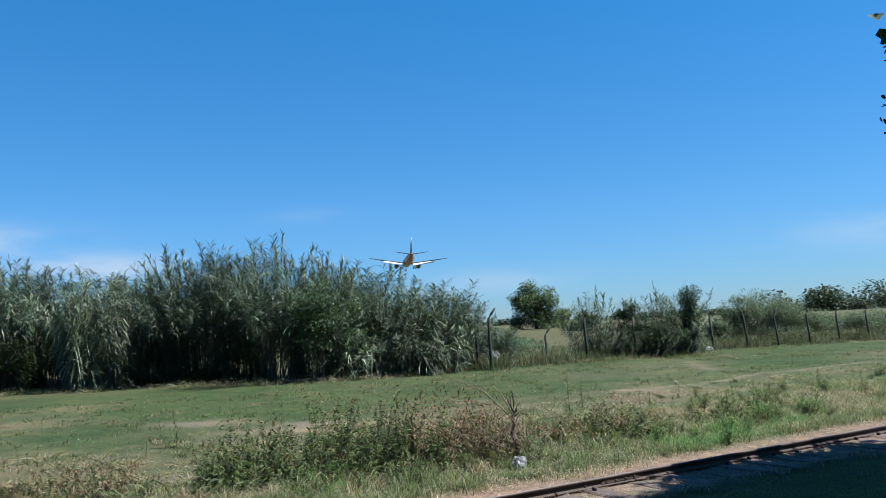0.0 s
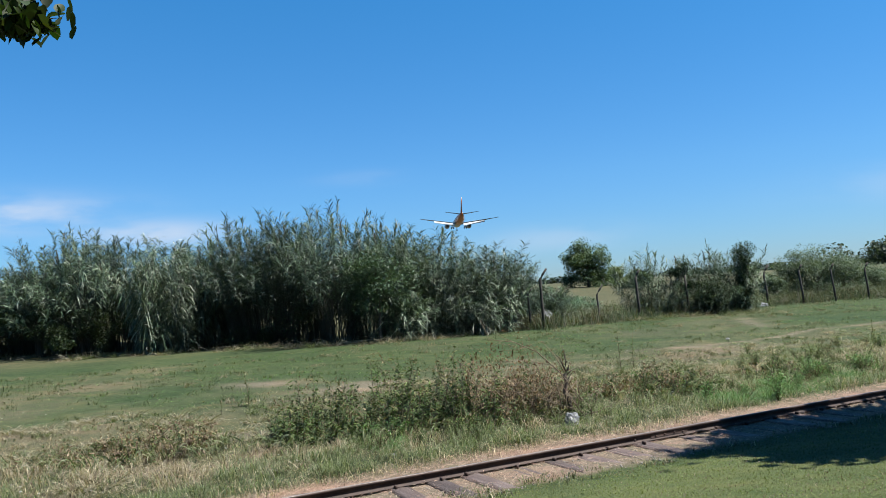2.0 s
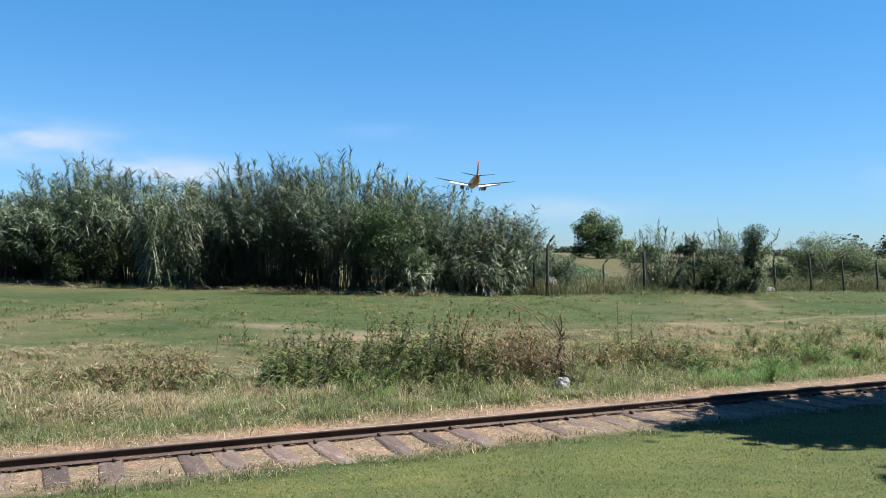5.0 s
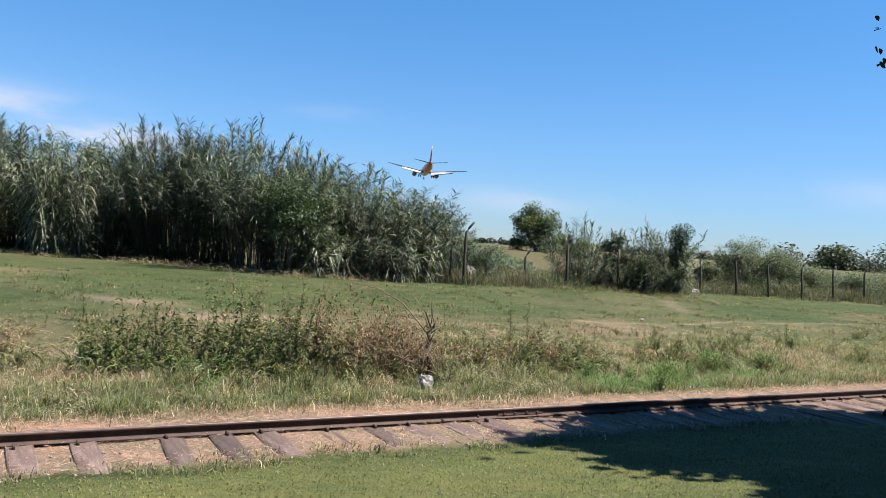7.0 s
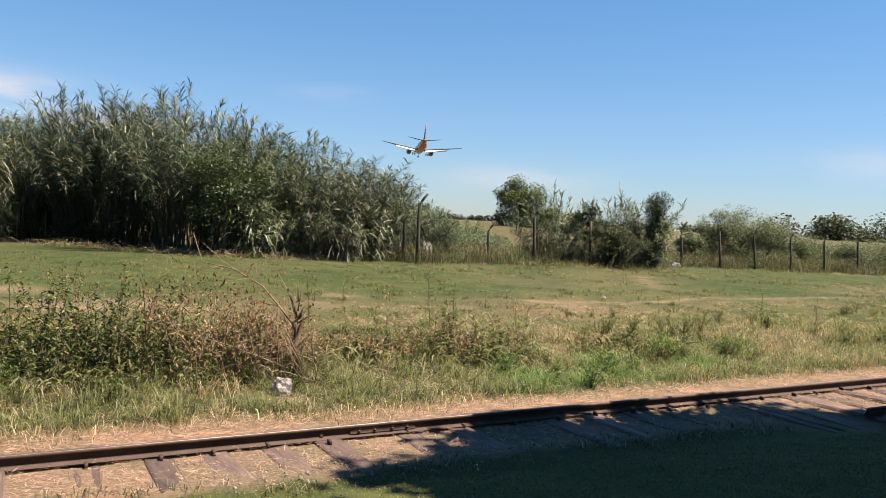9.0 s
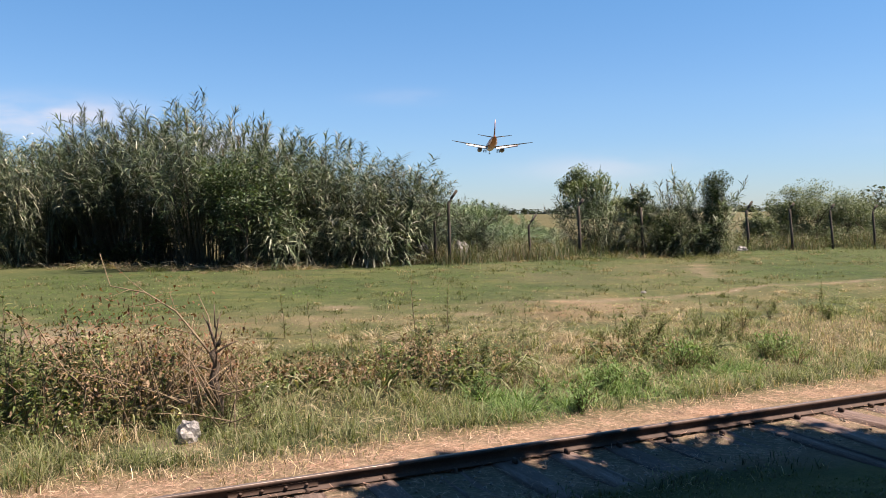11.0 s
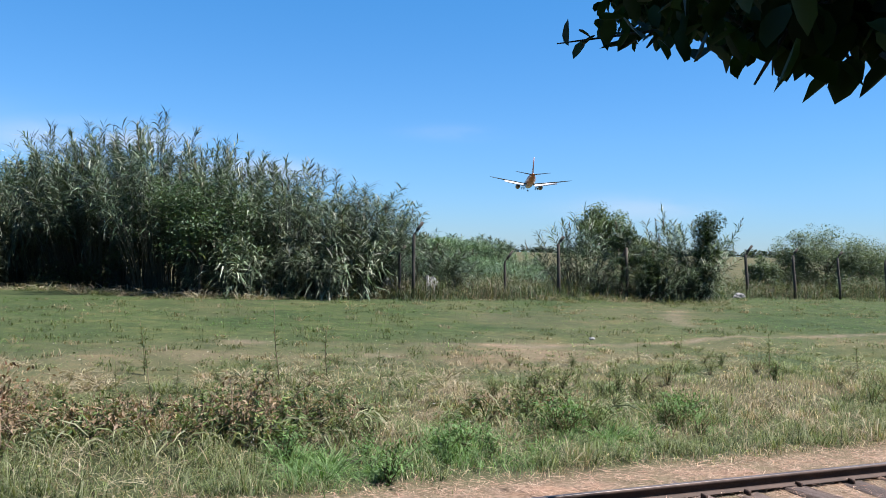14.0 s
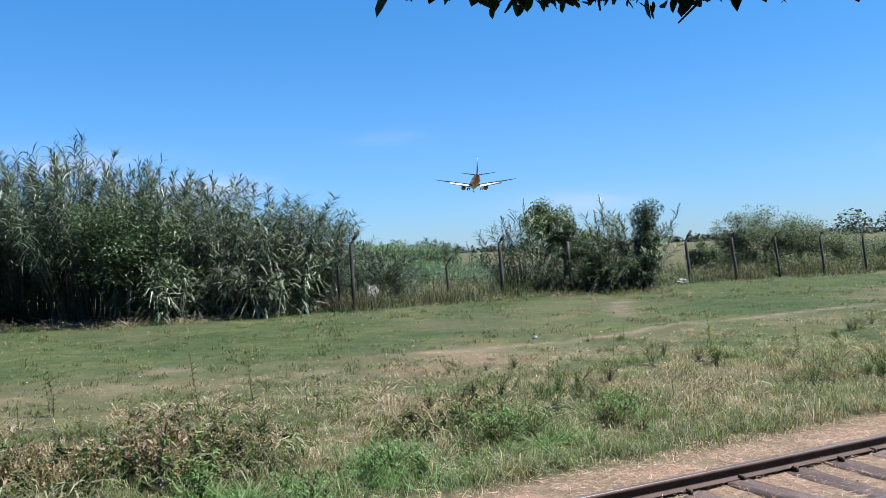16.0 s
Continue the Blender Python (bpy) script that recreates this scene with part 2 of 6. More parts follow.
def strips(geo, base, ahead, length, width, droop, tint, rng):
    """Long arching leaves."""
    n, L = len(base), length[:, None]
    side = unit(np.cross(ahead, UP) + rng.normal(0, 0.35, (n, 3)))
    rows = []
    for s, k in ((0, 0.45), (0.33, 1.0), (0.68, 0.75)):
        p = base + ahead * L * s - UP * (droop[:, None] * L * s * s)
        rows += [p - side * width[:, None] * k / 2, p + side * width[:, None] * k / 2]
    rows.append(base + ahead * L - UP * (droop[:, None] * L))
    t = (np.array([[0, 1, 3], [0, 3, 2], [2, 3, 5], [2, 5, 4], [4, 5, 6]])[None] + 7 * np.arange(n)[:, None, None]).reshape(-1, 3)
    geo.add(np.stack(rows, 1).reshape(-1, 3), t, np.repeat(tint, 7, 0))


def short_strips(geo, base, ahead, length, width, droop, tint, rng):
    """Short leaves with one bend."""
    n, L, w = len(base), length[:, None], width[:, None]
    side = unit(np.cross(ahead, UP) + rng.normal(0, 0.35, (n, 3)))
    mid = base + ahead * L * 0.45 - UP * (droop[:, None] * L * 0.2)
    tip = base + ahead * L - UP * (droop[:, None] * L)
    t = (np.array([[0, 1, 3], [0, 3, 2], [2, 3, 4]])[None] + 5 * np.arange(n)[:, None, None]).reshape(-1, 3)
    geo.add(np.stack([base - side * w * 0.22, base + side * w * 0.22, mid - side * w / 2, mid + side * w / 2, tip], 1).reshape(-1, 3), t, np.repeat(tint, 5, 0))


def leaves(geo, centre, size, tint, rng, flat=0.4, slim=0.5):
    """Broad leaves, folded along the midrib."""
    n = len(centre)
    az, el = rng.uniform(0, 2 * np.pi, n), rng.normal(-0.25, flat, n)
    ahead = np.c_[np.cos(az) * np.cos(el), np.sin(az) * np.cos(el), np.sin(el)]
    side = unit(np.cross(ahead, UP) + rng.normal(0, 0.25, (n, 3)))
    up = np.cross(side, ahead)
    s = size[:, None]
    a, b = centre - ahead * s * 0.5, centre + ahead * s * 0.5
    l1, r1 = centre - ahead * s * 0.08 - side * s * slim * 0.5 + up * s * 0.1, centre - ahead * s * 0.08 + side * s * slim * 0.5 + up * s * 0.1
    t = (np.array([[0, 2, 1], [0, 1, 3]])[None] + 4 * np.arange(n)[:, None, None]).reshape(-1, 3)
    geo.add(np.stack([a, b, l1, r1], 1).reshape(-1, 3), t, np.repeat(tint, 4, 0))


def tube(geo, points, radii, sides=6, tint=(0.5, 0.5, 0.5), caps=True):
    points = np.asarray(points, float)
    k = len(points)
    way = unit(np.gradient(points, axis=0))
    ref = np.where(np.abs(way[:, 2:3]) > 0.9, np.array([[1.0, 0, 0]]), UP[None])
    a = unit(np.cross(way, ref))
    b = np.cross(way, a)
    ang = np.linspace(0, 2 * np.pi, sides, endpoint=False)
    ring = points[:, None] + np.asarray(radii, float)[:, None, None] * (a[:, None] * np.cos(ang)[None, :, None] + b[:, None] * np.sin(ang)[None, :, None])
    t = []
    for i in range(k - 1):
        for j in range(sides):
            p, q = i * sides + j, i * sides + (j + 1) % sides
            t += [(p, q, q + sides), (p, q + sides, p + sides)]
    if caps:
        for j in range(1, sides - 1):
            t += [(0, j + 1, j), ((k - 1) * sides, (k - 1) * sides + j, (k - 1) * sides + j + 1)]
    geo.add(ring.reshape(-1, 3), t, tint)


def tints(rng, n, colours, weights=None, spread=0.12):
    c = np.array(colours)[rng.choice(len(colours), n, p=weights)]
    return np.clip(c * (1 + rng.normal(0, spread, (n, 1))) + rng.normal(0, 0.006, (n, 3)), 0.004, 1)


def value_noise(x, y, scale, seed=0):
    """Smooth noise from 0 to 1 over the plan."""
    x, y = np.asarray(x, float) / scale + 1000.5, np.asarray(y, float) / scale + 1000.5
    i, j = np.floor(x).astype(np.int64), np.floor(y).astype(np.int64)
    u, w = x - i, y - j
    u, w = u * u * (3 - 2 * u), w * w * (3 - 2 * w)

    def h(a, b):
        k = (a * 374761393 + b * 668265263 + seed * 974711) & 0x7FFFFFFF
        k = ((k ^ (k >> 13)) * 1274126177) & 0x7FFFFFFF
        return ((k ^ (k >> 16)) & 0xFFFF) / 65535.0

    return (h(i, j) * (1 - u) + h(i + 1, j) * u) * (1 - w) + (h(i, j + 1) * (1 - u) + h(i + 1, j + 1) * u) * w


def fractal(x, y, scale, seed=0):
    return 0.55 * value_noise(x, y, scale, seed) + 0.3 * value_noise(x, y, scale / 2.3, seed + 7) + 0.15 * value_noise(x, y, scale / 5.1, seed + 13)


def step(x, a, b):
    t = np.clip((np.asarray(x, float) - a) / (b - a), 0, 1)
    return t * t * (3 - 2 * t)


# ---- the lie of the land: s runs along the railway, v across it, away from the lawn ----
RAIL_Y, RAIL_K, RAIL_TOP = 8.0, 0.55, 0.44
ALONG = np.array([1.0, RAIL_K]) / math.hypot(1, RAIL_K)
ACROSS = np.array([-ALONG[1], ALONG[0]])
RAIL_TURN = math.degrees(math.atan2(ALONG[1], ALONG[0]))


def across(x, y):
    return (np.asarray(y, float) - RAIL_K * np.asarray(x, float) - RAIL_Y) / math.hypot(1, RAIL_K)


def on_track(s, v):
    p = np.array([0, RAIL_Y]) + ALONG * s + ACROSS * v
    return float(p[0]), float(p[1])


def land(x, y):
    x, y = np.asarray(x, float), np.asarray(y, float)
    v = across(x, y)
    buried = np.interp(-v, [0, 0.5, 0.75, 1.1, 2, 5, 12], [0.316, 0.318, 0.332, 0.36, 0.45, 0.74, 0.85])
    clear = np.interp(-v, [0, 1.3, 1.7, 2.4, 5, 12], [0.312, 0.315, 0.34, 0.45, 0.74, 0.85])
    k = step(x, 5.0, 7.5)
    near = buried * (1 - k) + clear * k
    far = np.interp(v, [0, 0.1, 0.3, 1.2, 2.5, 8, 14, 22, 43, 80], [0.318, 0.338, 0.352, 0.34, 0.4, 0.66, 0.86, 0.88, 1.85, 2.0])
    z = np.where(v < 0, near, far)
    rough = step(v, 1.3, 2.5) * (1 - step(v, 6, 8))
    return z + rough * 0.26 * (fractal(x, y, 1.7, 3) - 0.5) + 0.03 * (fractal(x, y, 0.8, 5) - 0.5) * (np.abs(v) > 0.4) * (v < 60)


def land_at(x, y):
    return float(land(np.array([x]), np.array([y]))[0])


def graded(lo, hi, stepsize, out_lo, out_hi, grow=1.22):
    inner = list(np.arange(lo, hi + 1e-6, stepsize))
    left, d, p = [], stepsize, lo
    while p > out_lo:
        d *= grow
        p -= d
        left.append(p)
    right, d, p = [], stepsize, hi
    while p < out_hi:
        d *= grow
        p += d
        right.append(p)
    return np.array(left[::-1] + inner + right)


def ground_material():
    m, n, l, p, _ = nodes_of("grassy_ground")
    a, sep = n.new("ShaderNodeAttribute"), n.new("ShaderNodeSeparateColor")
    a.attribute_name = "tint"
    l.new(a.outputs["Color"], sep.inputs[0])
    fine, mid, big = noise_node(n, l, 38, 8, 0.8), noise_node(n, l, 5, 6, 0.7), noise_node(n, l, 0.35, 5)
    green = ramp_node(n, l, mid, [(0.3, (0.052, 0.088, 0.036)), (0.52, (0.093, 0.136, 0.058)), (0.75, (0.16, 0.186, 0.09))])
    green = mix_node(n, l, "MULTIPLY", 0.7, green, ramp_node(n, l, big, [(0.35, (0.55, 0.7, 0.54)), (0.65, (1.3, 1.15, 1.05))]))
    litter = noise_node(n, l, 24, 8, 0.82, (1, 2.4, 1))
    dry = ramp_node(n, l, litter, [(0.32, (0.14, 0.09, 0.062)), (0.5, (0.42, 0.3, 0.225)), (0.68, (0.76, 0.58, 0.46))])
    dirt = ramp_node(n, l, litter, [(0.32, (0.16, 0.115, 0.085)), (0.5, (0.36, 0.285, 0.225)), (0.68, (0.6, 0.5, 0.41))])
    c = mix_node(n, l, "MIX", sep.outputs[0], green, dry)
    c = mix_node(n, l, "MIX", sep.outputs[1], c, dirt)
    field = ramp_node(n, l, mid, [(0.3, (0.12, 0.115, 0.06)), (0.7, (0.21, 0.19, 0.105))])
    c = mix_node(n, l, "MIX", sep.outputs[2], c, field)
    turf = n.new("ShaderNodeMapRange")
    turf.inputs[1].default_value, turf.inputs[2].default_value = 0.0, -1.0
    l.new(sep.outputs[2], turf.inputs[0])
    mown = ramp_node(n, l, mid, [(0.3, (0.13, 0.17, 0.062)), (0.7, (0.2, 0.235, 0.09))])
    c = mix_node(n, l, "MIX", turf.outputs[0], c, mown)
    patch = noise_node(n, l, 0.8, 7, 0.65, (1, 2.2, 1))
    c = mix_node(n, l, "MULTIPLY", 0.9, c, ramp_node(n, l, patch, [(0.32, (0.68, 0.8, 0.64)), (0.5, (1.0, 1.0, 0.95)), (0.66, (1.5, 1.25, 1.15))]))
    c = mix_node(n, l, "MULTIPLY", 1.0, c, ramp_node(n, l, fine, [(0.25, (0.24, 0.24, 0.24)), (0.75, (0.5, 0.5, 0.5))]))
    l.new(c, p.inputs["Base Color"])
    p.inputs["Roughness"].default_value, p.inputs["Specular IOR Level"].default_value = 0.95, 0.15
    bump_node(n, l, fine, p, 0.7, 0.03)
    return m


def track_centre(x):
    """Across-distance of the worn footpath."""
    return 6.95 + 0.95 * (1 - step(x, -2.0, 4.5)) + 0.12 * np.sin(np.asarray(x) * 0.7)


def dry_share(x, y):
    """How dry the growth is, 0 to 1."""
    v = across(x, y)
    straw = np.exp(-(((v - 0.4) / (0.26 + 0.3 * fractal(x, y, 0.9, 25))) ** 2)) * (v > 0)
    bed = (v <= 0.1) * (v > -0.85) * 0.75
    verge = step(v, 1.2, 1.8) * (1 - step(v, 6, 7.5)) * np.clip(3.2 * (fractal(x, y, 1.0, 21) - 0.43), 0.08, 0.72) * (1 - 0.8 * step(v, 2.8, 4.8)) * (1 - 0.45 * step(x, 5, 9))
    left_dry = 0.12 * step(v, 1.2, 2) * (1 - step(v, 5, 6.5)) * (1 - step(x, -4, -1))
    mown = step(v, 6.5, 8) * (1 - step(v, 13, 14.5)) * np.clip(0.9 * (fractal(x, y, 3.5, 31) - 0.42), 0, 0.5)
    thin = 0.5 * np.exp(-(((v - 6.1) / 1.2) ** 2)) * (1 - 0.6 * step(x, 5, 8)) * np.clip(2.4 * fractal(x, y, 1.6, 33) - 0.55, 0, 1)
    return np.clip(straw + bed + verge + left_dry + mown + thin, 0, 1)


def bare_share(x, y):
    v = across(x, y)
    path = 0.7 * np.exp(-(((v - track_centre(x)) / 0.1) ** 2)) * np.clip(0.18 + step(x, 2.5, 6.0), 0, 1) * (0.5 + 1.0 * fractal(x, y, 1.5, 41))
    spur = 0.45 * np.exp(-(((x - 8.7 - 0.25 * np.sin(y)) / 0.25) ** 2)) * step(y, 22, 22.6) * (1 - step(y, 25.5, 26.5))
    patches = 0
    for px, py, r in ((1.33, 10.3, 0.4), (-4.5, 15.3, 0.9), (-2.5, 14.2, 0.8), (4.38, 12.3, 0.26), (4.42, 12.75, 0.22), (7.15, 14.6, 0.28), (-2.2, 14.8, 0.6), (-3.2, 10.6, 0.5), (3.3, 17.2, 0.3), (1.0, 17.3, 0.35)):
        patches = patches + 0.8 * np.exp(-(((x - px) / r) ** 2 + ((y - py) / (0.5 * r)) ** 2))
    bed = 0.6 * (v > -0.85 - 1.0 * step(x, 5.5, 7.5)) * (v < 0.05)
    return np.clip(path + spur + patches + bed, 0, 0.95)


def build_ground():
    xs, ys = graded(-24, 30, 0.24, -2600, 2600), graded(-4, 38, 0.24, -400, 3200)
    gx, gy = np.meshgrid(xs, ys)
    v = np.c_[gx.ravel(), gy.ravel(), land(gx, gy).ravel()]
    i = np.arange(len(xs) * len(ys)).reshape(len(ys), len(xs))
    q = np.stack([i[:-1, :-1], i[:-1, 1:], i[1:, 1:], i[1:, :-1]], -1).reshape(-1, 4)
    g = Geo()
    lawn = (across(gx, gy) < -1).ravel()
    d = dry_share(gx, gy).ravel() * ~lawn
    # third channel: dry field beyond the fence (positive), mown lawn (negative)
    g.add(v, np.r_[q[:, [0, 1, 2]], q[:, [0, 2, 3]]], np.c_[d, bare_share(gx, gy).ravel(), (0.85 * step(across(gx, gy), 15, 24) - step(-across(gx, gy), 0.9, 1.5)).ravel()])
    return tagged(new("ground", g.mesh("ground", ground_material(), True)), "uneven grassy ground with straw, worn path and dry field", "ground", kind="structure")


build_ground()

# ---- railway ----


def rail_profile():
    """Half of a flat-bottomed rail, from the foot up: x across, z up; height 0.13 m."""
    half = [(0.055, 0.0), (0.055, 0.008), (0.014, 0.02), (0.008, 0.032), (0.008, 0.088), (0.026, 0.098), (0.028, 0.12), (0.023, 0.13)]
    return half + [(-x, z) for x, z in half[::-1]]


def extrude(geo, outline, x0, x1, cuts=1, wobble=0.0, rng=None):
    n, rings = len(outline), []
    for k in range(cuts + 1):
        x = x0 + (x1 - x0) * k / cuts
        dy = wobble * (value_noise(x, 0, 4.0, 90) - 0.5)
        rings.append([(x, y + dy, z) for y, z in outline])
    t = []
    for k in range(cuts):
        for j in range(n):
            a, b = k * n + j, k * n + (j + 1) % n
            t += [(a, a + n, b + n), (a, b + n, b)]
    for j in range(1, n - 1):
        t += [(0, j, j + 1), (cuts * n, cuts * n + j + 1, cuts * n + j)]
    geo.add(np.array(rings).reshape(-1, 3), t)


def box_geo(geo, x0, x1, y0, y1, z0, z1, bevel=0.0, jitter=0.0, rng=None, tint=(0.5, 0.5, 0.5)):
    """A block with chamfered long edges."""
    b = bevel
    o = np.array([(y0 + b, z0), (y1 - b, z0), (y1, z0 + b), (y1, z1 - b), (y1 - b, z1), (y0 + b, z1), (y0, z1 - b), (y0, z0 + b)])
    xs = [x0, x0 + b, (x0 + x1) / 2, x1 - b, x1]
    rings = []
    for k, x in enumerate(xs):
        c = o.mean(0)
        p = c + (o - c) * (0.94 if k in (0, 4) and b else 1.0)
        if jitter:
            p = p + rng.normal(0, jitter, p.shape)
        rings.append(np.c_[np.full(8, x), p])
    t = []
    for k in range(4):
        for j in range(8):
            a, c2 = k * 8 + j, k * 8 + (j + 1) % 8
            t += [(a, c2, c2 + 8), (a, c2 + 8, a + 8)]
    for j in range(1, 7):
        t += [(0, j + 1, j), (32, 32 + j, 32 + j + 1)]
    geo.add(np.concatenate(rings), t, tint)


def build_rail(v, label, s0=-32, joints=(-9.3, 2.75, 14.8)):
    x, y = on_track(0, v)
    rail = thing("rail", label, "rail", "rails of the track", (x, y, RAIL_TOP - 0.098), RAIL_TURN)
    rail.matrix_basis = rail.matrix_basis @ Matrix.Diagonal((1, 0.84, 0.725, 1))
    body = Geo()
    extrude(body, rail_profile(), s0, 60, 46, 0.05)
    part("rail_body", body, M_RAIL, rail)
    crown = Geo()
    extrude(crown, [(0.021, 0.1285), (0.021, 0.133), (0.012, 0.1355), (-0.012, 0.1355), (-0.021, 0.133), (-0.021, 0.1285)], s0, 60, 46, 0.05)
    part("running_surface", crown, M_HEAD, rail, "worn shiny running surface")
    for s in joints:
        for side in (-1, 1):
            plate = Geo()
            box_geo(plate, s - 0.3, s + 0.3, side * 0.009, side * 0.03, 0.03, 0.088, 0.004)
            fish = part("fishplate", plate, M_RAIL, rail)
            for k in (-0.22, -0.08, 0.08, 0.22):
                bolt = Geo()
                tube(bolt, [(s + k, side * 0.03, 0.06), (s + k, side * 0.05, 0.06)], [0.014, 0.012], 6)
                part("bolt", bolt, M_RAIL, fish)
    return rail


build_rail(0.0, "rusty brown flat-bottomed steel rail with shiny top")
build_rail(-1.06, "rusty steel rail half buried in grass and earth", 7.8, (14.6,))

rng = np.random.default_rng(11)
sleeper_data = []
for k in range(4):
    g = Geo()
    box_geo(g, -0.1, 0.1, -0.92, 0.92, -0.11, 0.0, 0.014, 0.006, rng)
    sleeper_data.append(g.mesh("railway_sleeper", M_SLEEPER))
spike_geo = Geo()
box_geo(spike_geo, -0.012, 0.012, -0.035, 0.02, 0.0, 0.038, 0.005)
spike_data = spike_geo.mesh("rail_spike", M_RAIL)
SLEEPERS = list(np.arange(-13.7, -4.3, 0.46)) + [-4.04, -3.58, -2.92, -2.57, -2.07, -1.64, -0.96, -0.51, -0.11, 0.44, 0.97, 1.39, 1.8, 2.3, 2.94, 3.5]
SLEEPERS += list(np.arange(3.98, 24, 0.49))
for k, s in enumerate(SLEEPERS):
    s = s + rng.normal(0, 0.02)
    x, y = on_track(s, -0.53 + rng.normal(0, 0.03))
    ob = new("railway_sleeper", sleeper_data[k % 4])
    ob.matrix_basis = pose(x, y, RAIL_TOP - 0.106 + rng.normal(0, 0.008), rng.normal(0, 0.5), rng.normal(0, 1.2), RAIL_TURN + rng.normal(0, 2.5))
    tagged(ob, "weathered grey-brown wooden sleeper half sunk in dry grass", "sleeper", "sleepers under the rails")
    for v in (0.53 - 0.075, 0.53 + 0.075):
        sp = new("rail_spike", spike_data)
        sp.parent = ob
        sp.matrix_basis = pose(rng.uniform(-0.06, 0.06), v, -0.002, 0, 0, 0 if v < 0.53 else 180)

# ---- fence ----


def build_post(fence, x, y, top, lean_x=0.0, lean_y=0.0, thick=0.06, hook=0.22, hook_turn=1.0):
    base = land_at(x, y) - 0.05
    h = top - base
    pts = [(0, 0, 0), (0.01, 0, h * 0.35), (-0.005, 0.01, h * 0.7), (0, 0, h - hook * 1.1)]
    if hook > 0.05:
        pts += [(0.25 * hook * hook_turn, 0, h - hook * 0.7), (0.75 * hook * hook_turn, 0, h)]
    pts = np.array(pts, float)
    pts[:, 0] += lean_x * pts[:, 2]
    pts[:, 1] += lean_y * pts[:, 2]
    g = Geo()
    tube(g, pts, [0.85 * thick * (1 - 0.035 * k) for k in range(len(pts))], 7)
    ob = part("post", g, M_POST, fence)
    ob.matrix_basis = pose(x, y, base)
    return ob


fence = thing("fence", "row of weathered leaning fence posts with bent tops", "fence")
POSTS = [
    (2.2, 25.3, 2.86, 0.0, 0.055, 0.3, 1), (1.78, 25.6, 2.25, 0.0, 0.045, 0.2, 1), (4.4, 27.65, 2.18, -0.02, 0.045, 0.3, 1),
    (5.9, 27.95, 2.62, -0.02, 0.06, 0.2, 1), (7.85, 28.6, 2.35, -0.03, 0.05, 0.0, 1), (11.85, 31.6, 2.52, -0.06, 0.06, 0.28, 1),
    (13.35, 31.8, 2.45, -0.07, 0.055, 0.2, 1), (14.9, 32.4, 2.4, -0.08, 0.05, 0.2, 1), (16.5, 32.9, 2.35, -0.06, 0.05, 0.2, 1),
    (18.1, 33.5, 2.3, -0.05, 0.05, 0.15, 1), (19.8, 34.2, 2.35, -0.04, 0.05, 0.2, 1), (21.6, 34.9, 2.3, -0.05, 0.05, 0.2, 1), (23.5, 35.6, 2.3, 0.03, 0.05, 0.2, 1),
]
for x, y, top, lean, thick, hook, turn in POSTS:
    build_post(fence, x, y, top, lean, 0.0, thick, hook, turn)

# ---- reeds ----
REED_COLOURS = [(0.07, 0.118, 0.056), (0.105, 0.16, 0.086), (0.18, 0.24, 0.148), (0.036, 0.06, 0.032), (0.46, 0.5, 0.38)]


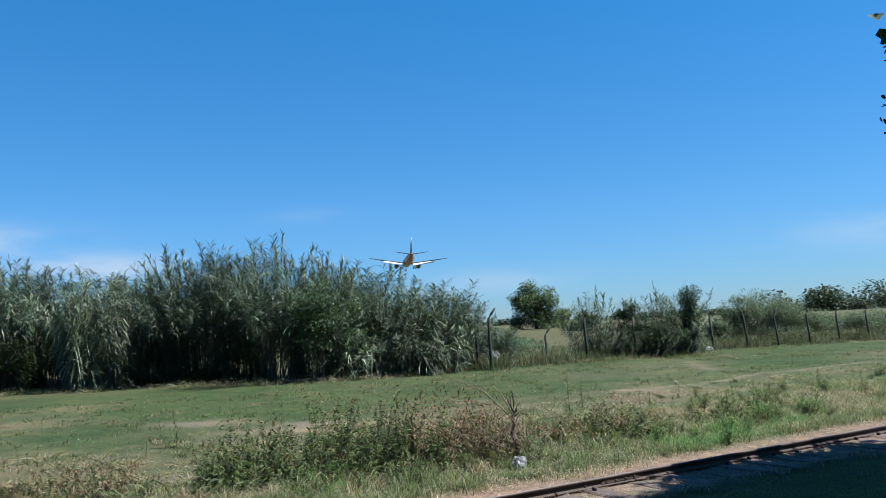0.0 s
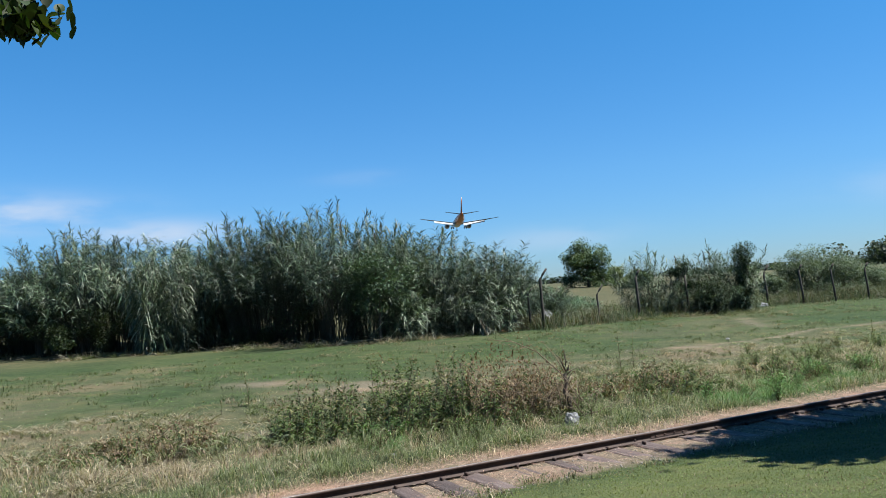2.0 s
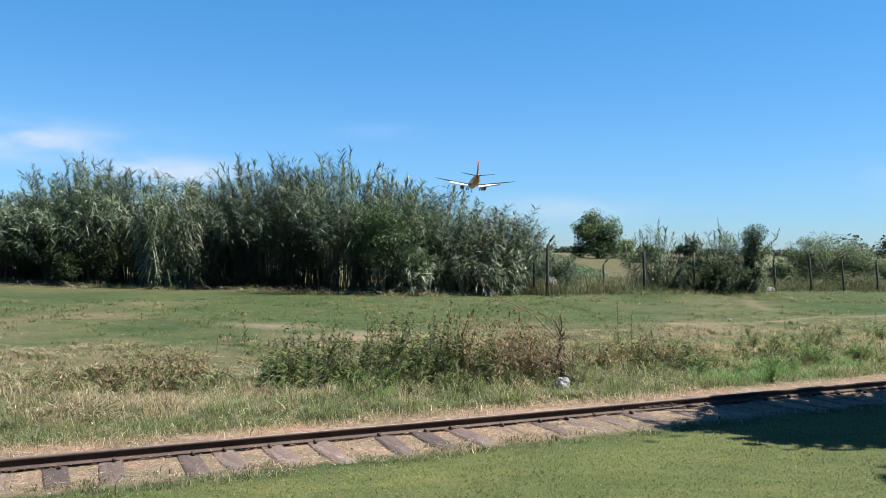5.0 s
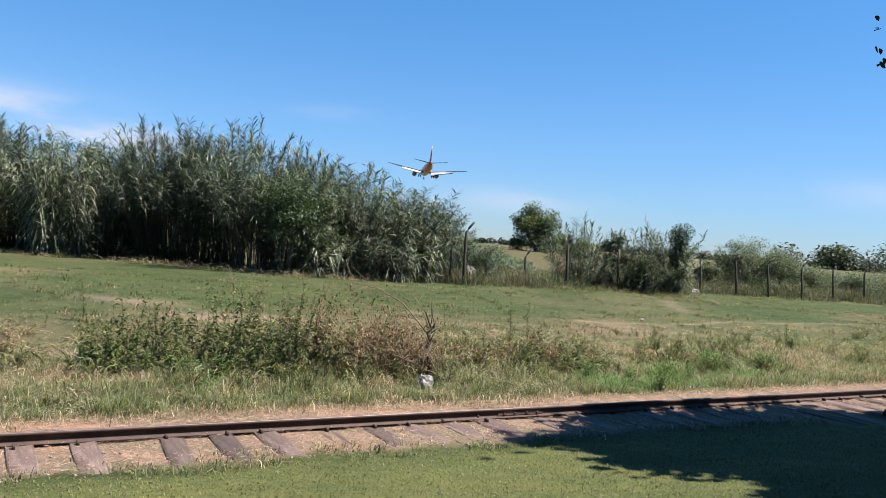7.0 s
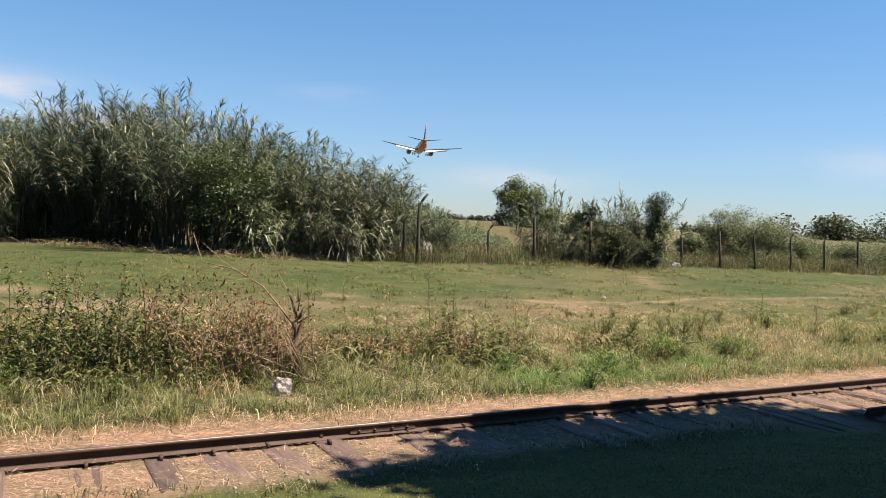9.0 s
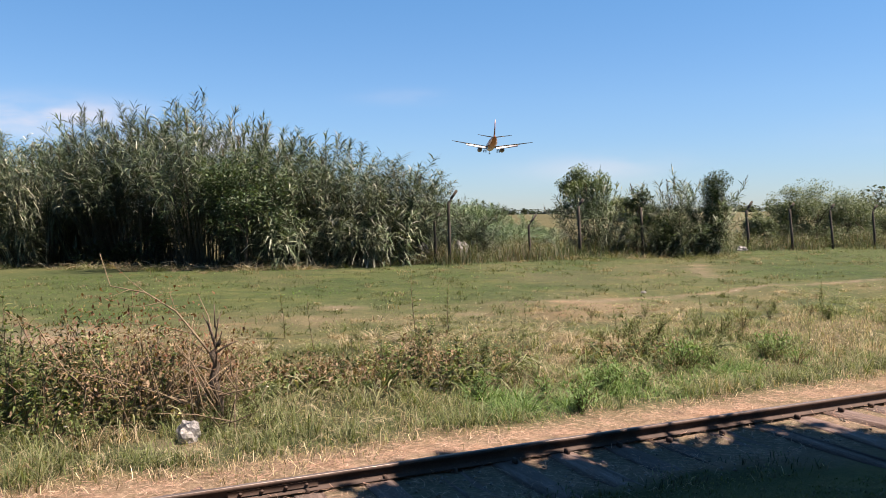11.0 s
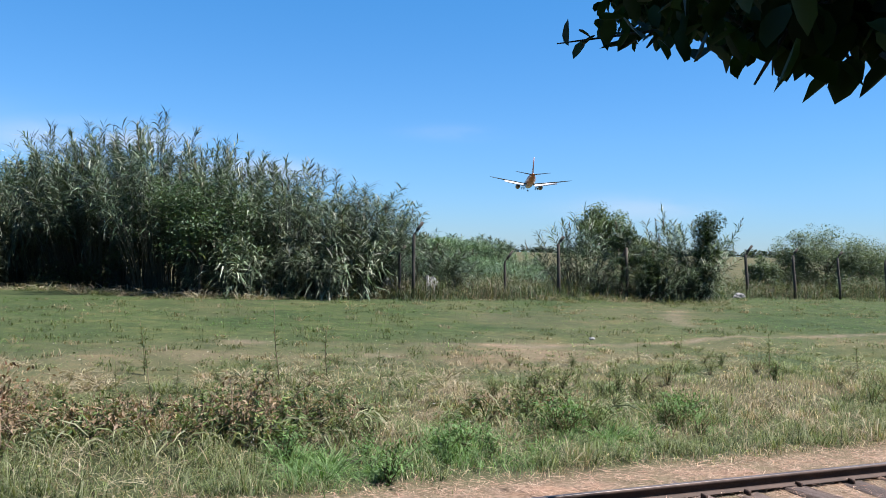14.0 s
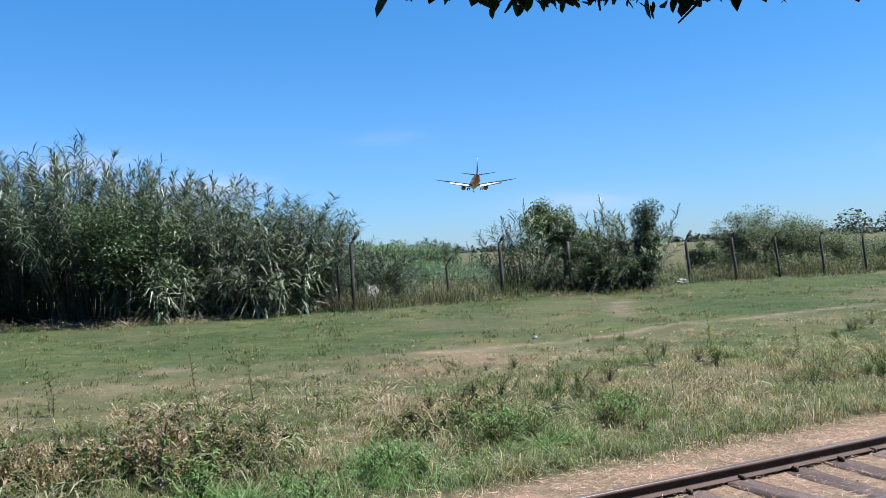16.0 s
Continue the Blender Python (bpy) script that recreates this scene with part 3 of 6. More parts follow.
def reed_meshes(seed, height, canes, spread, low=0.3, lean=0.16, arch=1.0, leaf=1.0, colours=REED_COLOURS, weights=(0.32, 0.32, 0.18, 0.14, 0.04)):
    """A clump of canes; leaves stand in two ranks up each cane, long and arching below, short and upright in the plume."""
    r = np.random.default_rng(seed)
    stems, foliage = Geo(), Geo()
    common = np.r_[r.normal(0, 0.06, 2), 0]
    for k in range(canes):
        rad, az = spread * math.sqrt(r.random()), r.uniform(0, 2 * np.pi)
        b = np.array([rad * math.cos(az), rad * math.sin(az), -0.1])
        plume = r.random() < 0.42
        h = height * (r.uniform(0.93, 1.03) if plume else r.uniform(0.6, 0.95)) * (1 - 0.3 * (rad / spread) ** 2)
        tilt = np.array([math.cos(az), math.sin(az), 0]) * lean * r.uniform(0.4, 1.6) * (0.25 + rad / spread) + common
        z = np.linspace(0, 1, 6)
        pts = b + np.outer(z * h, UP) + np.outer(z**2.2 * h, tilt)
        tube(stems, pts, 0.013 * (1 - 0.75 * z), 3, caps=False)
        gap = 0.088 * leaf
        f = np.arange(low + r.uniform(0, 0.03), 0.985, gap / h)
        f = np.r_[f, r.uniform(1.0 - 0.85 / h, 1.0, 34 if plume else 10)]
        n = len(f)
        p = np.stack([np.interp(f, z, pts[:, i]) for i in range(3)], 1)
        la = r.uniform(0, 6.28) + np.pi * np.arange(n) + 0.25 * np.arange(n) ** 0.5 + r.normal(0, 0.45, n)
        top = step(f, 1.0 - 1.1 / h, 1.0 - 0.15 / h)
        up = r.uniform(0.3, 1.15, n) + top * r.uniform(0.0, 1.2, n)
        ahead = unit(np.c_[np.cos(la), np.sin(la), up] + 1.5 * tilt)
        length = leaf * r.uniform(0.42, 0.68, n) * (1.0 - 0.25 * top) * (0.8 + 0.35 * step(f, low, low + 0.2))
        droop = arch * r.uniform(0.45, 1.35, n) * (1.0 - 0.62 * top)
        c = tints(r, n, colours, weights)
        # plume leaves painted brighter as if sunlit; lower leaves vary in tone at random
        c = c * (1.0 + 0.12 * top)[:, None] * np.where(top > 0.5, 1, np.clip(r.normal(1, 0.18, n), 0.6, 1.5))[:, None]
        w = leaf * r.uniform(0.022, 0.04, n)
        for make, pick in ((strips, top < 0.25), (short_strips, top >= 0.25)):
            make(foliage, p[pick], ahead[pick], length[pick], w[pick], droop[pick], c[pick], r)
        if r.random() < 0.035:
            m = 14
            tip = pts[-1] + np.outer(np.linspace(-0.05, 0.22, m), UP)
            a = r.uniform(0, 2 * np.pi, m)
            strips(foliage, tip, unit(np.c_[np.cos(a), np.sin(a), np.full(m, 2.6)]), np.full(m, 0.14), np.full(m, 0.025), np.full(m, 0.2), tints(r, m, [(0.2, 0.17, 0.11)]), r)
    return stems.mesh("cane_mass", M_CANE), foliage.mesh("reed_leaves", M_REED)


REED_LABEL = "tall grey-green giant reed clump with arching leaves"


def reed_clump(data, x, y, wide, tall, turn=0.0, nod=0.0, side=0.0, group="reeds along the fence"):
    """wide and tall scale the clump; nod leans it towards the meadow, side along the fence."""
    ob = thing("reed_clump", REED_LABEL, "reeds", group)
    ob.matrix_basis = Matrix.Translation((x, y, land_at(x, y))) @ Matrix.Rotation(nod, 4, "X") @ Matrix.Rotation(side, 4, "Y") @ Matrix.Rotation(turn, 4, "Z") @ Matrix.Diagonal((wide, wide, tall, 1))
    for name, me in zip(("cane_mass", "reed_foliage"), data):
        o = tagged(new(name, me), kind="stuff")
        o.parent = ob
    return ob


REEDS = [reed_meshes(100 + k, 4.2, 30, 0.5, 0.36, 0.2, 1.0, 0.76) for k in range(6)]
REEDS_SKIRT = [reed_meshes(110 + k, 2.4, 18, 0.5, 0.06, 0.26, 1.35, 1.0, weights=(0.22, 0.3, 0.26, 0.08, 0.14)) for k in range(4)]
REEDS_FRONT = [reed_meshes(160 + k, 4.2, 28, 0.5, 0.06, 0.2, 1.05, 0.8, weights=(0.22, 0.3, 0.28, 0.08, 0.12)) for k in range(4)]
REEDS_HEAD = [reed_meshes(180 + k, 4.2, 28, 0.5, 0.7, 0.26, 1.3, 0.82, weights=(0.26, 0.3, 0.26, 0.12, 0.06)) for k in range(3)]
# paler leaf colours put a sunlit look into the clumps between the hollows
REEDS_PALE = [reed_meshes(170 + k, 4.2, 26, 0.5, 0.14, 0.26, 1.5, 0.88, colours=REED_COLOURS[:2] + [(0.21, 0.26, 0.16), (0.05, 0.075, 0.04), (0.5, 0.52, 0.4)], weights=(0.2, 0.26, 0.3, 0.1, 0.14)) for k in range(4)]
REEDS_BARE = [reed_meshes(130 + k, 4.2, 30, 0.5, 0.56, 0.2, 0.9, 0.76) for k in range(4)]
REEDS_SMALL = [reed_meshes(150 + k, 2.6, 18, 0.3, 0.14, 0.26, 1.0, 0.8) for k in range(4)]
REEDS_LOW = [reed_meshes(120 + k, 2.5, 26, 0.8, 0.1, 0.1, 0.8, 0.8, [(0.13, 0.23, 0.11), (0.18, 0.29, 0.15), (0.25, 0.36, 0.2), (0.08, 0.15, 0.06), (0.34, 0.42, 0.27)]) for k in range(2)]

rng = np.random.default_rng(5)


def hedge_front(x):
    return np.interp(x, [-17, -14, -11, -8, -5.5, -4, -2, -0.5, 1.2], [25.6, 25.2, 25.3, 24.6, 24.0, 23.7, 24.0, 24.7, 26.0])


def hedge_height(x):
    """Height of the reeds in metres, along the hedge."""
    return np.interp(x, [-20, -17, -15, -13.9, -12.8, -11.6, -10, -9.2, -8.75, -8.2, -7.3, -6, -4.8, -3.9, -3.2, -2.2, -1.3, -0.3, 0.7, 1.4], [3.1, 3.75, 4.1, 4.4, 4.1, 3.9, 3.85, 3.75, 3.6, 4.7, 4.9, 4.6, 4.35, 4.15, 4.5, 3.9, 3.85, 3.4, 2.75, 2.2])


def in_hollow(x):
    return -8.4 < x < -3.9 or x < -11.4


CREASES = (-16.1, -14.6, -12.6, -11.5, -9.4, -8.6, -5.9, -3.9, -2.1, -0.7)
for row in range(7):
    for k, x in enumerate(np.arange(-18.6 if row < 4 else -20.5, 1.3, 0.78)):
        px = x + rng.normal(0, 0.17) + 0.39 * (row % 2)
        if px > 1.25 or (px > 0.2 and row > 3) or (px > -1.2 and row > 4) or (row == 6 and px > -6) or (row > 3 and k % 2 == row % 2 and px > -16):
            continue
        swell = float(value_noise(px, 3.0, 1.7, 17)) - 0.5
        py = float(hedge_front(px)) + 0.3 + row * 0.72 + rng.normal(0, 0.15) - 2.0 * swell
        tall = float(hedge_height(px)) * (1 + 0.32 * swell)
        crease = min(abs(px - c) for c in CREASES)
        if row < 5 and crease < 0.4:
            if row < 2 and px < -3.9:
                continue
            tall *= 0.8
        py += 0.35 * max(0.0, 1.0 - crease / 0.9)
        if row == 0:
            if in_hollow(px) or -4.0 < px < -2.8:
                continue
            reed_clump(REEDS_SKIRT[rng.integers(4)], px, py, rng.uniform(0.85, 1.15), tall / 2.4 * rng.uniform(0.42, 0.85), rng.uniform(0, 6.28), rng.uniform(0.0, 0.16), rng.normal(0, 0.08))
        elif row == 1 and in_hollow(px):
            reed_clump((REEDS_HEAD if px < -9 else REEDS_BARE)[rng.integers(3)], px, py + (0.75 if px < -9 else 0.35), rng.uniform(0.95, 1.15), tall / 4.2 * rng.uniform(0.86, 1.0), rng.uniform(0, 6.28), rng.uniform(0.34, 0.56) if px < -9 else rng.uniform(0.2, 0.38), rng.normal(0, 0.06))
        else:
            kind = REEDS_BARE[rng.integers(4)] if in_hollow(px) and row < 4 else REEDS_FRONT[rng.integers(4)] if row < 3 and px > -3.9 else REEDS_PALE[rng.integers(4)] if row < 3 and px > -11.4 else REEDS[rng.integers(6)]
            reed_clump(kind, px, py, rng.uniform(0.9, 1.12), tall / 4.2 * rng.uniform(0.9, 1.03), rng.uniform(0, 6.28), rng.uniform(-0.02, 0.1) if row < 3 else 0.0, rng.normal(0, 0.04))
for x, y, wide, tall, side in ((0.9, 26.1, 0.75, 0.62, 0.24), (0.95, 26.2, 0.55, 0.62, 0.52), (0.6, 26.5, 0.8, 0.68, 0.14)):
    reed_clump(REEDS[1], x, y, wide, tall, 2.0 * x, 0.0, side)
# loose canes that stand above the rest
for x, y, tall, side in ((-8.2, 25.9, 1.1, -0.1), (-3.3, 25.4, 0.98, 0.02)):
    reed_clump(REEDS_BARE[2], x, y, 0.6, tall, x, 0.0, side)
# the detached stand further along the fence
for x, y, h, side in ((6.1, 29.1, 2.1, -0.25), (6.45, 29.0, 2.5, -0.1), (6.8, 29.3, 2.6, 0.02), (7.0, 28.8, 1.4, 0.1), (7.5, 29.3, 1.7, 0.0), (8.1, 28.7, 1.3, -0.1), (8.75, 29.2, 2.45, -0.06), (9.0, 29.3, 2.6, 0.04), (8.9, 28.7, 1.6, 0.1), (9.45, 29.0, 1.5, 0.1), (9.75, 29.3, 2.3, 0.12), (10.05, 29.4, 2.55, 0.2), (9.9, 28.9, 1.8, 0.2), (8.5, 28.4, 1.1, 0.1)):
    reed_clump(REEDS_SMALL[rng.integers(4)], x, y, rng.uniform(0.85, 1.05), h / 2.5, rng.uniform(0, 6.28), rng.uniform(0, 0.12), side)
for x, y, h in ((1.4, 27.6, 1.6), (1.9, 27.4, 1.45), (2.4, 27.5, 1.4), (2.8, 27.9, 1.35), (2.3, 28.1, 1.5), (3.1, 28.2, 1.0)):
    reed_clump(REEDS_SMALL[rng.integers(4)], x, y, rng.uniform(0.8, 1.0), h / 2.5, rng.uniform(0, 6.28))
for k in range(34):
    x, y = rng.uniform(-0.5, 5.6), rng.uniform(32, 43)
    reed_clump(REEDS_LOW[k % 2], x, y, 0.9, rng.uniform(0.28, 0.42) * (1 - 0.4 * float(step(x, 3, 5.6))), rng.uniform(0, 6.28), group="low reeds beyond the fence")
for k in range(30):
    x, y = rng.uniform(-4, 4.1), rng.uniform(44, 49)
    reed_clump(REEDS_LOW[k % 2], x, y, 1.1, rng.uniform(0.54, 0.7) * (1 - 0.3 * float(step(x, 2, 4.2))), rng.uniform(0, 6.28), group="low reeds beyond the fence")

# ---- shrubs and trees ----


def crown_geo(r, centres, radii, count, size, colours, weights=None, slim=0.5):
    """Leaves gathered round clump centres, thinning outward."""
    g = Geo()
    pick = r.choice(len(centres), count, p=radii**2 / np.sum(radii**2))
    d = unit(r.normal(0, 1, (count, 3))) * (r.random((count, 1)) ** 0.45) * radii[pick][:, None]
    p = centres[pick] + d * np.array([1, 1, 0.8])
    leaves(g, p, r.uniform(0.7, 1.3, count) * size, tints(r, count, colours, weights, 0.16), r, slim=slim)
    return g


def build_tree(name, label, category, x, y, height, crown_r, crown_z, clumps, count, leaf, colours, trunk_r, seed, trunk_lean=(0, 0), flat=0.8, material=None, group="", low=0.25, slim=0.5):
    r = np.random.default_rng(seed)
    ob = thing(name, label, category, group, (x, y, land_at(x, y)))
    mid = np.array([trunk_lean[0], trunk_lean[1], crown_z])
    d = unit(r.normal(0, 1, (clumps, 3)))
    d[:, 2] = np.abs(d[:, 2]) * 1.0 - low * (r.random(clumps) < 0.4)
    centres = mid + d * np.array([crown_r, crown_r, (height - crown_z) * flat]) * r.uniform(0.45, 0.92, (clumps, 1))
    radii = crown_r * r.uniform(0.22, 0.42, clumps)
    wood = Geo()
    z = np.linspace(0, 1, 5)
    tr = np.outer(z, mid * np.array([1, 1, 0.95])) + np.c_[r.normal(0, 0.03 * crown_r, (5, 2)) * z[:, None], 0 * z]
    tr[0, 2] = -0.1
    tube(wood, tr, trunk_r * (1 - 0.5 * z), 8)
    part("trunk", wood, M_BARK, ob, smooth=True)
    for k in range(min(10, clumps)):
        limb = Geo()
        a = tr[2 + k % 3]
        c = centres[k]
        pts = a + np.outer(np.linspace(0, 1, 4), c - a) + np.c_[np.zeros((4, 2)), np.array([0, 0.12, 0.1, 0]) * crown_r]
        tube(limb, pts, trunk_r * np.array([0.45, 0.32, 0.2, 0.08]), 5)
        part("limb", limb, M_BARK, ob, smooth=True)
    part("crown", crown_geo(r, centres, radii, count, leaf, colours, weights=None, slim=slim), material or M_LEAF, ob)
    return ob


SHRUB = [(0.13, 0.21, 0.06), (0.18, 0.27, 0.085), (0.09, 0.15, 0.05), (0.24, 0.31, 0.12)]
DARK = [(0.06, 0.1, 0.055), (0.085, 0.135, 0.075), (0.045, 0.075, 0.04)]
PALE = [(0.19, 0.25, 0.12), (0.26, 0.31, 0.17), (0.14, 0.19, 0.08)]
build_tree("shrub", "green broad-leaved shrub growing among the reeds", "shrub", -3.1, 24.3, 3.5, 1.5, 1.7, 60, 8600, 0.09, [(0.09, 0.17, 0.092), (0.135, 0.225, 0.13), (0.055, 0.105, 0.055), (0.25, 0.34, 0.23)], 0.05, 41, low=0.9, slim=0.5)
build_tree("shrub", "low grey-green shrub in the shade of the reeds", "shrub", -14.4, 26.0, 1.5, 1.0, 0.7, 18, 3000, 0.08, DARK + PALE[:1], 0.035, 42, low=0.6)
# shrubs filling the hollows; their leaf colour is darkened to add shade
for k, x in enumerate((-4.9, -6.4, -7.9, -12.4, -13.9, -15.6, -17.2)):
    build_tree("shrub", "dark shrub filling the reed hollow, leaves darkened to add shade", "shrub", x, float(hedge_front(x)) + (0.95 if x < -11 else 1.75), 2.1 + 0.3 * (k % 3), 1.15, 0.9, 20, 2600, 0.1, [(0.05, 0.075, 0.035), (0.07, 0.1, 0.045)], 0.04, 145 + k, group="shrubs in the shade of the reeds", low=0.8)


def creeper(label, x, y, height, r0, r1, lean, count, colours, seed):
    """A dense column of small leaves from the ground up, over a hidden upright stem."""
    r = np.random.default_rng(seed)
    ob = thing("creeper_column", label, "creeper", "", (x, y, land_at(x, y)))
    wood = Geo()
    tube(wood, [(0, 0, -0.05), (lean * 0.4, 0, height * 0.45), (lean * 0.9, 0, height * 0.85)], [0.05, 0.04, 0.015], 6)
    part("stem", wood, M_BARK, ob)
    f = np.linspace(0.08, 0.93, 16)
    centres = np.c_[lean * f + r.normal(0, 0.14, 16), r.normal(0, 0.14, 16), f * height]
    radii = (r0 + (r1 - r0) * f) * r.uniform(0.75, 1.2, 16)
    part("foliage", crown_geo(r, centres, radii, count, 0.09, colours), M_LEAF, ob)
    return ob


creeper("dark green creeper column grown over a post among reeds", 9.95, 29.0, 2.45, 0.3, 0.42, 0.25, 4800, DARK, 43)
creeper("dark green creeper grown low over the reeds", 8.5, 28.6, 1.2, 0.5, 0.35, 0.0, 2200, DARK + SHRUB[:1], 44)
build_tree("shrub", "round dark green shrub standing among the reeds", "shrub", 7.75, 29.1, 2.5, 0.55, 1.45, 24, 2400, 0.085, [(0.08, 0.14, 0.078), (0.12, 0.19, 0.11), (0.055, 0.095, 0.05)], 0.04, 46, low=0.9)
for k, (x, y, h, rr) in enumerate(((12.9, 33.9, 1.5, 0.6), (14.2, 34.5, 2.6, 0.9), (15.3, 35.0, 2.7, 1.3), (16.7, 35.6, 2.25, 1.2), (18.6, 36.6, 1.6, 1.3), (20.8, 37.6, 1.4, 1.3), (23.2, 38.8, 1.5, 1.5))):
    build_tree("shrub", "pale green spreading shrub behind the fence", "shrub", x, y, h, rr * 1.1, 0.42 * h, 60, 10500, 0.078, [(0.145, 0.21, 0.14), (0.2, 0.27, 0.185), (0.09, 0.145, 0.085), (0.3, 0.36, 0.27)], 0.06, 50 + k, group="shrubs behind the fence", low=0.8)
build_tree("field_tree", "round green tree standing alone in the dry field", "tree", 9.15, 63.5, 3.9, 2.25, 1.7, 60, 11000, 0.22, [(0.15, 0.22, 0.11), (0.21, 0.285, 0.155), (0.09, 0.145, 0.065)], 0.16, 61, low=1.1, flat=0.9)
build_tree("field_tree", "small pale bush beside the lone field tree", "tree", 12.0, 68, 1.9, 1.5, 0.6, 20, 3000, 0.24, PALE, 0.08, 62, low=0.9)
build_tree("field_tree", "small pale bush in the dry field", "tree", 11.6, 58, 1.5, 1.5, 0.4, 20, 3000, 0.2, PALE, 0.08, 63, low=0.9)

# far belts of trees, and scrub in the middle distance
rng = np.random.default_rng(77)


def belt(name, label, x0, y0, x1, y1, n, height, spread, leaf, count, colours, seed):
    r = np.random.default_rng(seed)
    f = r.random(n)
    x, y = x0 + (x1 - x0) * f + r.normal(0, spread, n), y0 + (y1 - y0) * f + r.normal(0, spread, n)
    h = height * r.uniform(0.55, 1.1, n)
    c = np.c_[x, y, 0.75 + h * 0.5]
    pick = r.integers(0, n, count)
    d = unit(r.normal(0, 1, (count, 3))) * r.random((count, 1)) ** 0.4
    p = c[pick] + d * np.c_[h * 0.6, h * 0.6, h * 0.52][pick]
    p[:, 2] = np.maximum(p[:, 2], 0.8)
    g = Geo()
    leaves(g, p, r.uniform(0.7, 1.3, count) * leaf, tints(r, count, colours, None, 0.15), r, slim=0.8)
    return stuff(name, g, M_LEAF, label, "trees")


belt("scrub", "mixed green scrub in the field behind the fence", 18, 43, 52, 62, 70, 1.1, 2.5, 0.17, 14000, [(0.12, 0.16, 0.085), (0.16, 0.2, 0.11), (0.08, 0.115, 0.055)], 81)
belt("scrub", "grey-brown brush and dry weeds behind the fence", 11.5, 37.5, 34, 45, 90, 0.8, 1.2, 0.12, 15000, [(0.15, 0.165, 0.11), (0.2, 0.19, 0.14), (0.1, 0.12, 0.075), (0.24, 0.22, 0.16)], 80)
belt("far_trees", "distant row of dark green trees", 51, 118, 150, 150, 40, 5.6, 3.0, 0.5, 22000, [(0.06, 0.09, 0.062), (0.08, 0.112, 0.075)], 82)
belt("far_trees", "distant low dark woodland on the horizon", -400, 620, 420, 660, 420, 6.5, 14, 3.0, 12000, [(0.05, 0.075, 0.065), (0.065, 0.09, 0.075)], 83)
belt("far_trees", "distant green hedge across the field", 30, 190, 260, 260, 120, 3.6, 8, 0.9, 9000, [(0.07, 0.1, 0.068), (0.09, 0.125, 0.08)], 84)

# overhanging trees by the lawn
CANOPY = [(0.05, 0.085, 0.02), (0.07, 0.11, 0.03), (0.04, 0.065, 0.018)]


def drooping_leaves(geo, centre, size, tint, rng):
    """Pointed oval leaves hanging from their stalks."""
    n = len(centre)
    az, el = rng.uniform(0, 2 * np.pi, n), rng.normal(-0.8, 0.4, n)
    ahead = np.c_[np.cos(az) * np.cos(el), np.sin(az) * np.cos(el), np.sin(el)]
    side = unit(np.cross(ahead, UP) + rng.normal(0, 0.3, (n, 3)))
    up = np.cross(side, ahead)
    s = size[:, None]
    rows = [centre - ahead * s * 0.5]
    for along, wide in ((0.05, -0.2), (0.36, -0.36), (0.74, -0.28), (1.04, 0.02), (0.74, 0.28), (0.36, 0.36), (0.05, 0.2)):
        rows.append(rows[0] + ahead * s * along + side * s * wide + up * s * (0.25 * abs(wide) - 0.12 * along**2))
    t = (np.array([[0, k, k + 1] for k in range(1, 7)])[None] + 8 * np.arange(n)[:, None, None]).reshape(-1, 3)
    geo.add(np.stack(rows, 1).reshape(-1, 3), t, np.repeat(tint, 8, 0))


def overhang_tree(label, trunk, limbs, count, sprays, leaf, seed, trunk_r=0.2, start=0.45, near=True, spread=0.5):
    """A tree whose limbs hang over the lawn; limbs: lists of points, the last being the tip."""
    r = np.random.default_rng(seed)
    ob = thing("shade_tree", label, "tree")
    wood = Geo()
    tube(wood, trunk, np.linspace(trunk_r, trunk_r * 0.5, len(trunk)), 9)
    part("trunk", wood, M_BARK, ob, smooth=True)
    foliage = Geo()
    m = count // (sprays * len(limbs))
    for pts in limbs:
        pts = np.array(pts, float)
        limb = Geo()
        tube(limb, pts, np.linspace(0.05, 0.003, len(pts)) ** 1.3, 6)
        limb_ob = part("limb", limb, M_BARK, ob, smooth=True)
        f = np.linspace(0, 1, len(pts))
        for k in range(sprays):
            s = r.uniform(start, 1.0)
            a = np.array([np.interp(s, f, pts[:, i]) for i in range(3)])
            b = a + np.array([r.normal(0, 1), r.normal(0, 1), r.normal(0.0, 0.4)]) * r.uniform(0.5, 1.0) * spread
            if near and k % 2 == 0:
                tw = Geo()
                tube(tw, np.linspace(a, b, 3), [0.004, 0.003, 0.0015], 4)
                part("twig", tw, M_BARK, limb_ob)
            p = a + (b - a) * r.random((m, 1)) + r.normal(0, 0.045 if near else 0.16, (m, 3))
            p[:, 2] = np.maximum(p[:, 2], min(a[2], pts[-1, 2] + 0.05) - 0.02)
            if near:
                drooping_leaves(foliage, p, r.uniform(0.7, 1.25, m) * leaf, tints(r, m, CANOPY), r)
            else:
                leaves(foliage, p, r.uniform(0.75, 1.25, m) * leaf, tints(r, m, CANOPY), r, 0.5, 0.75)
    part("crown", foliage, M_LEAF, ob)
    return ob


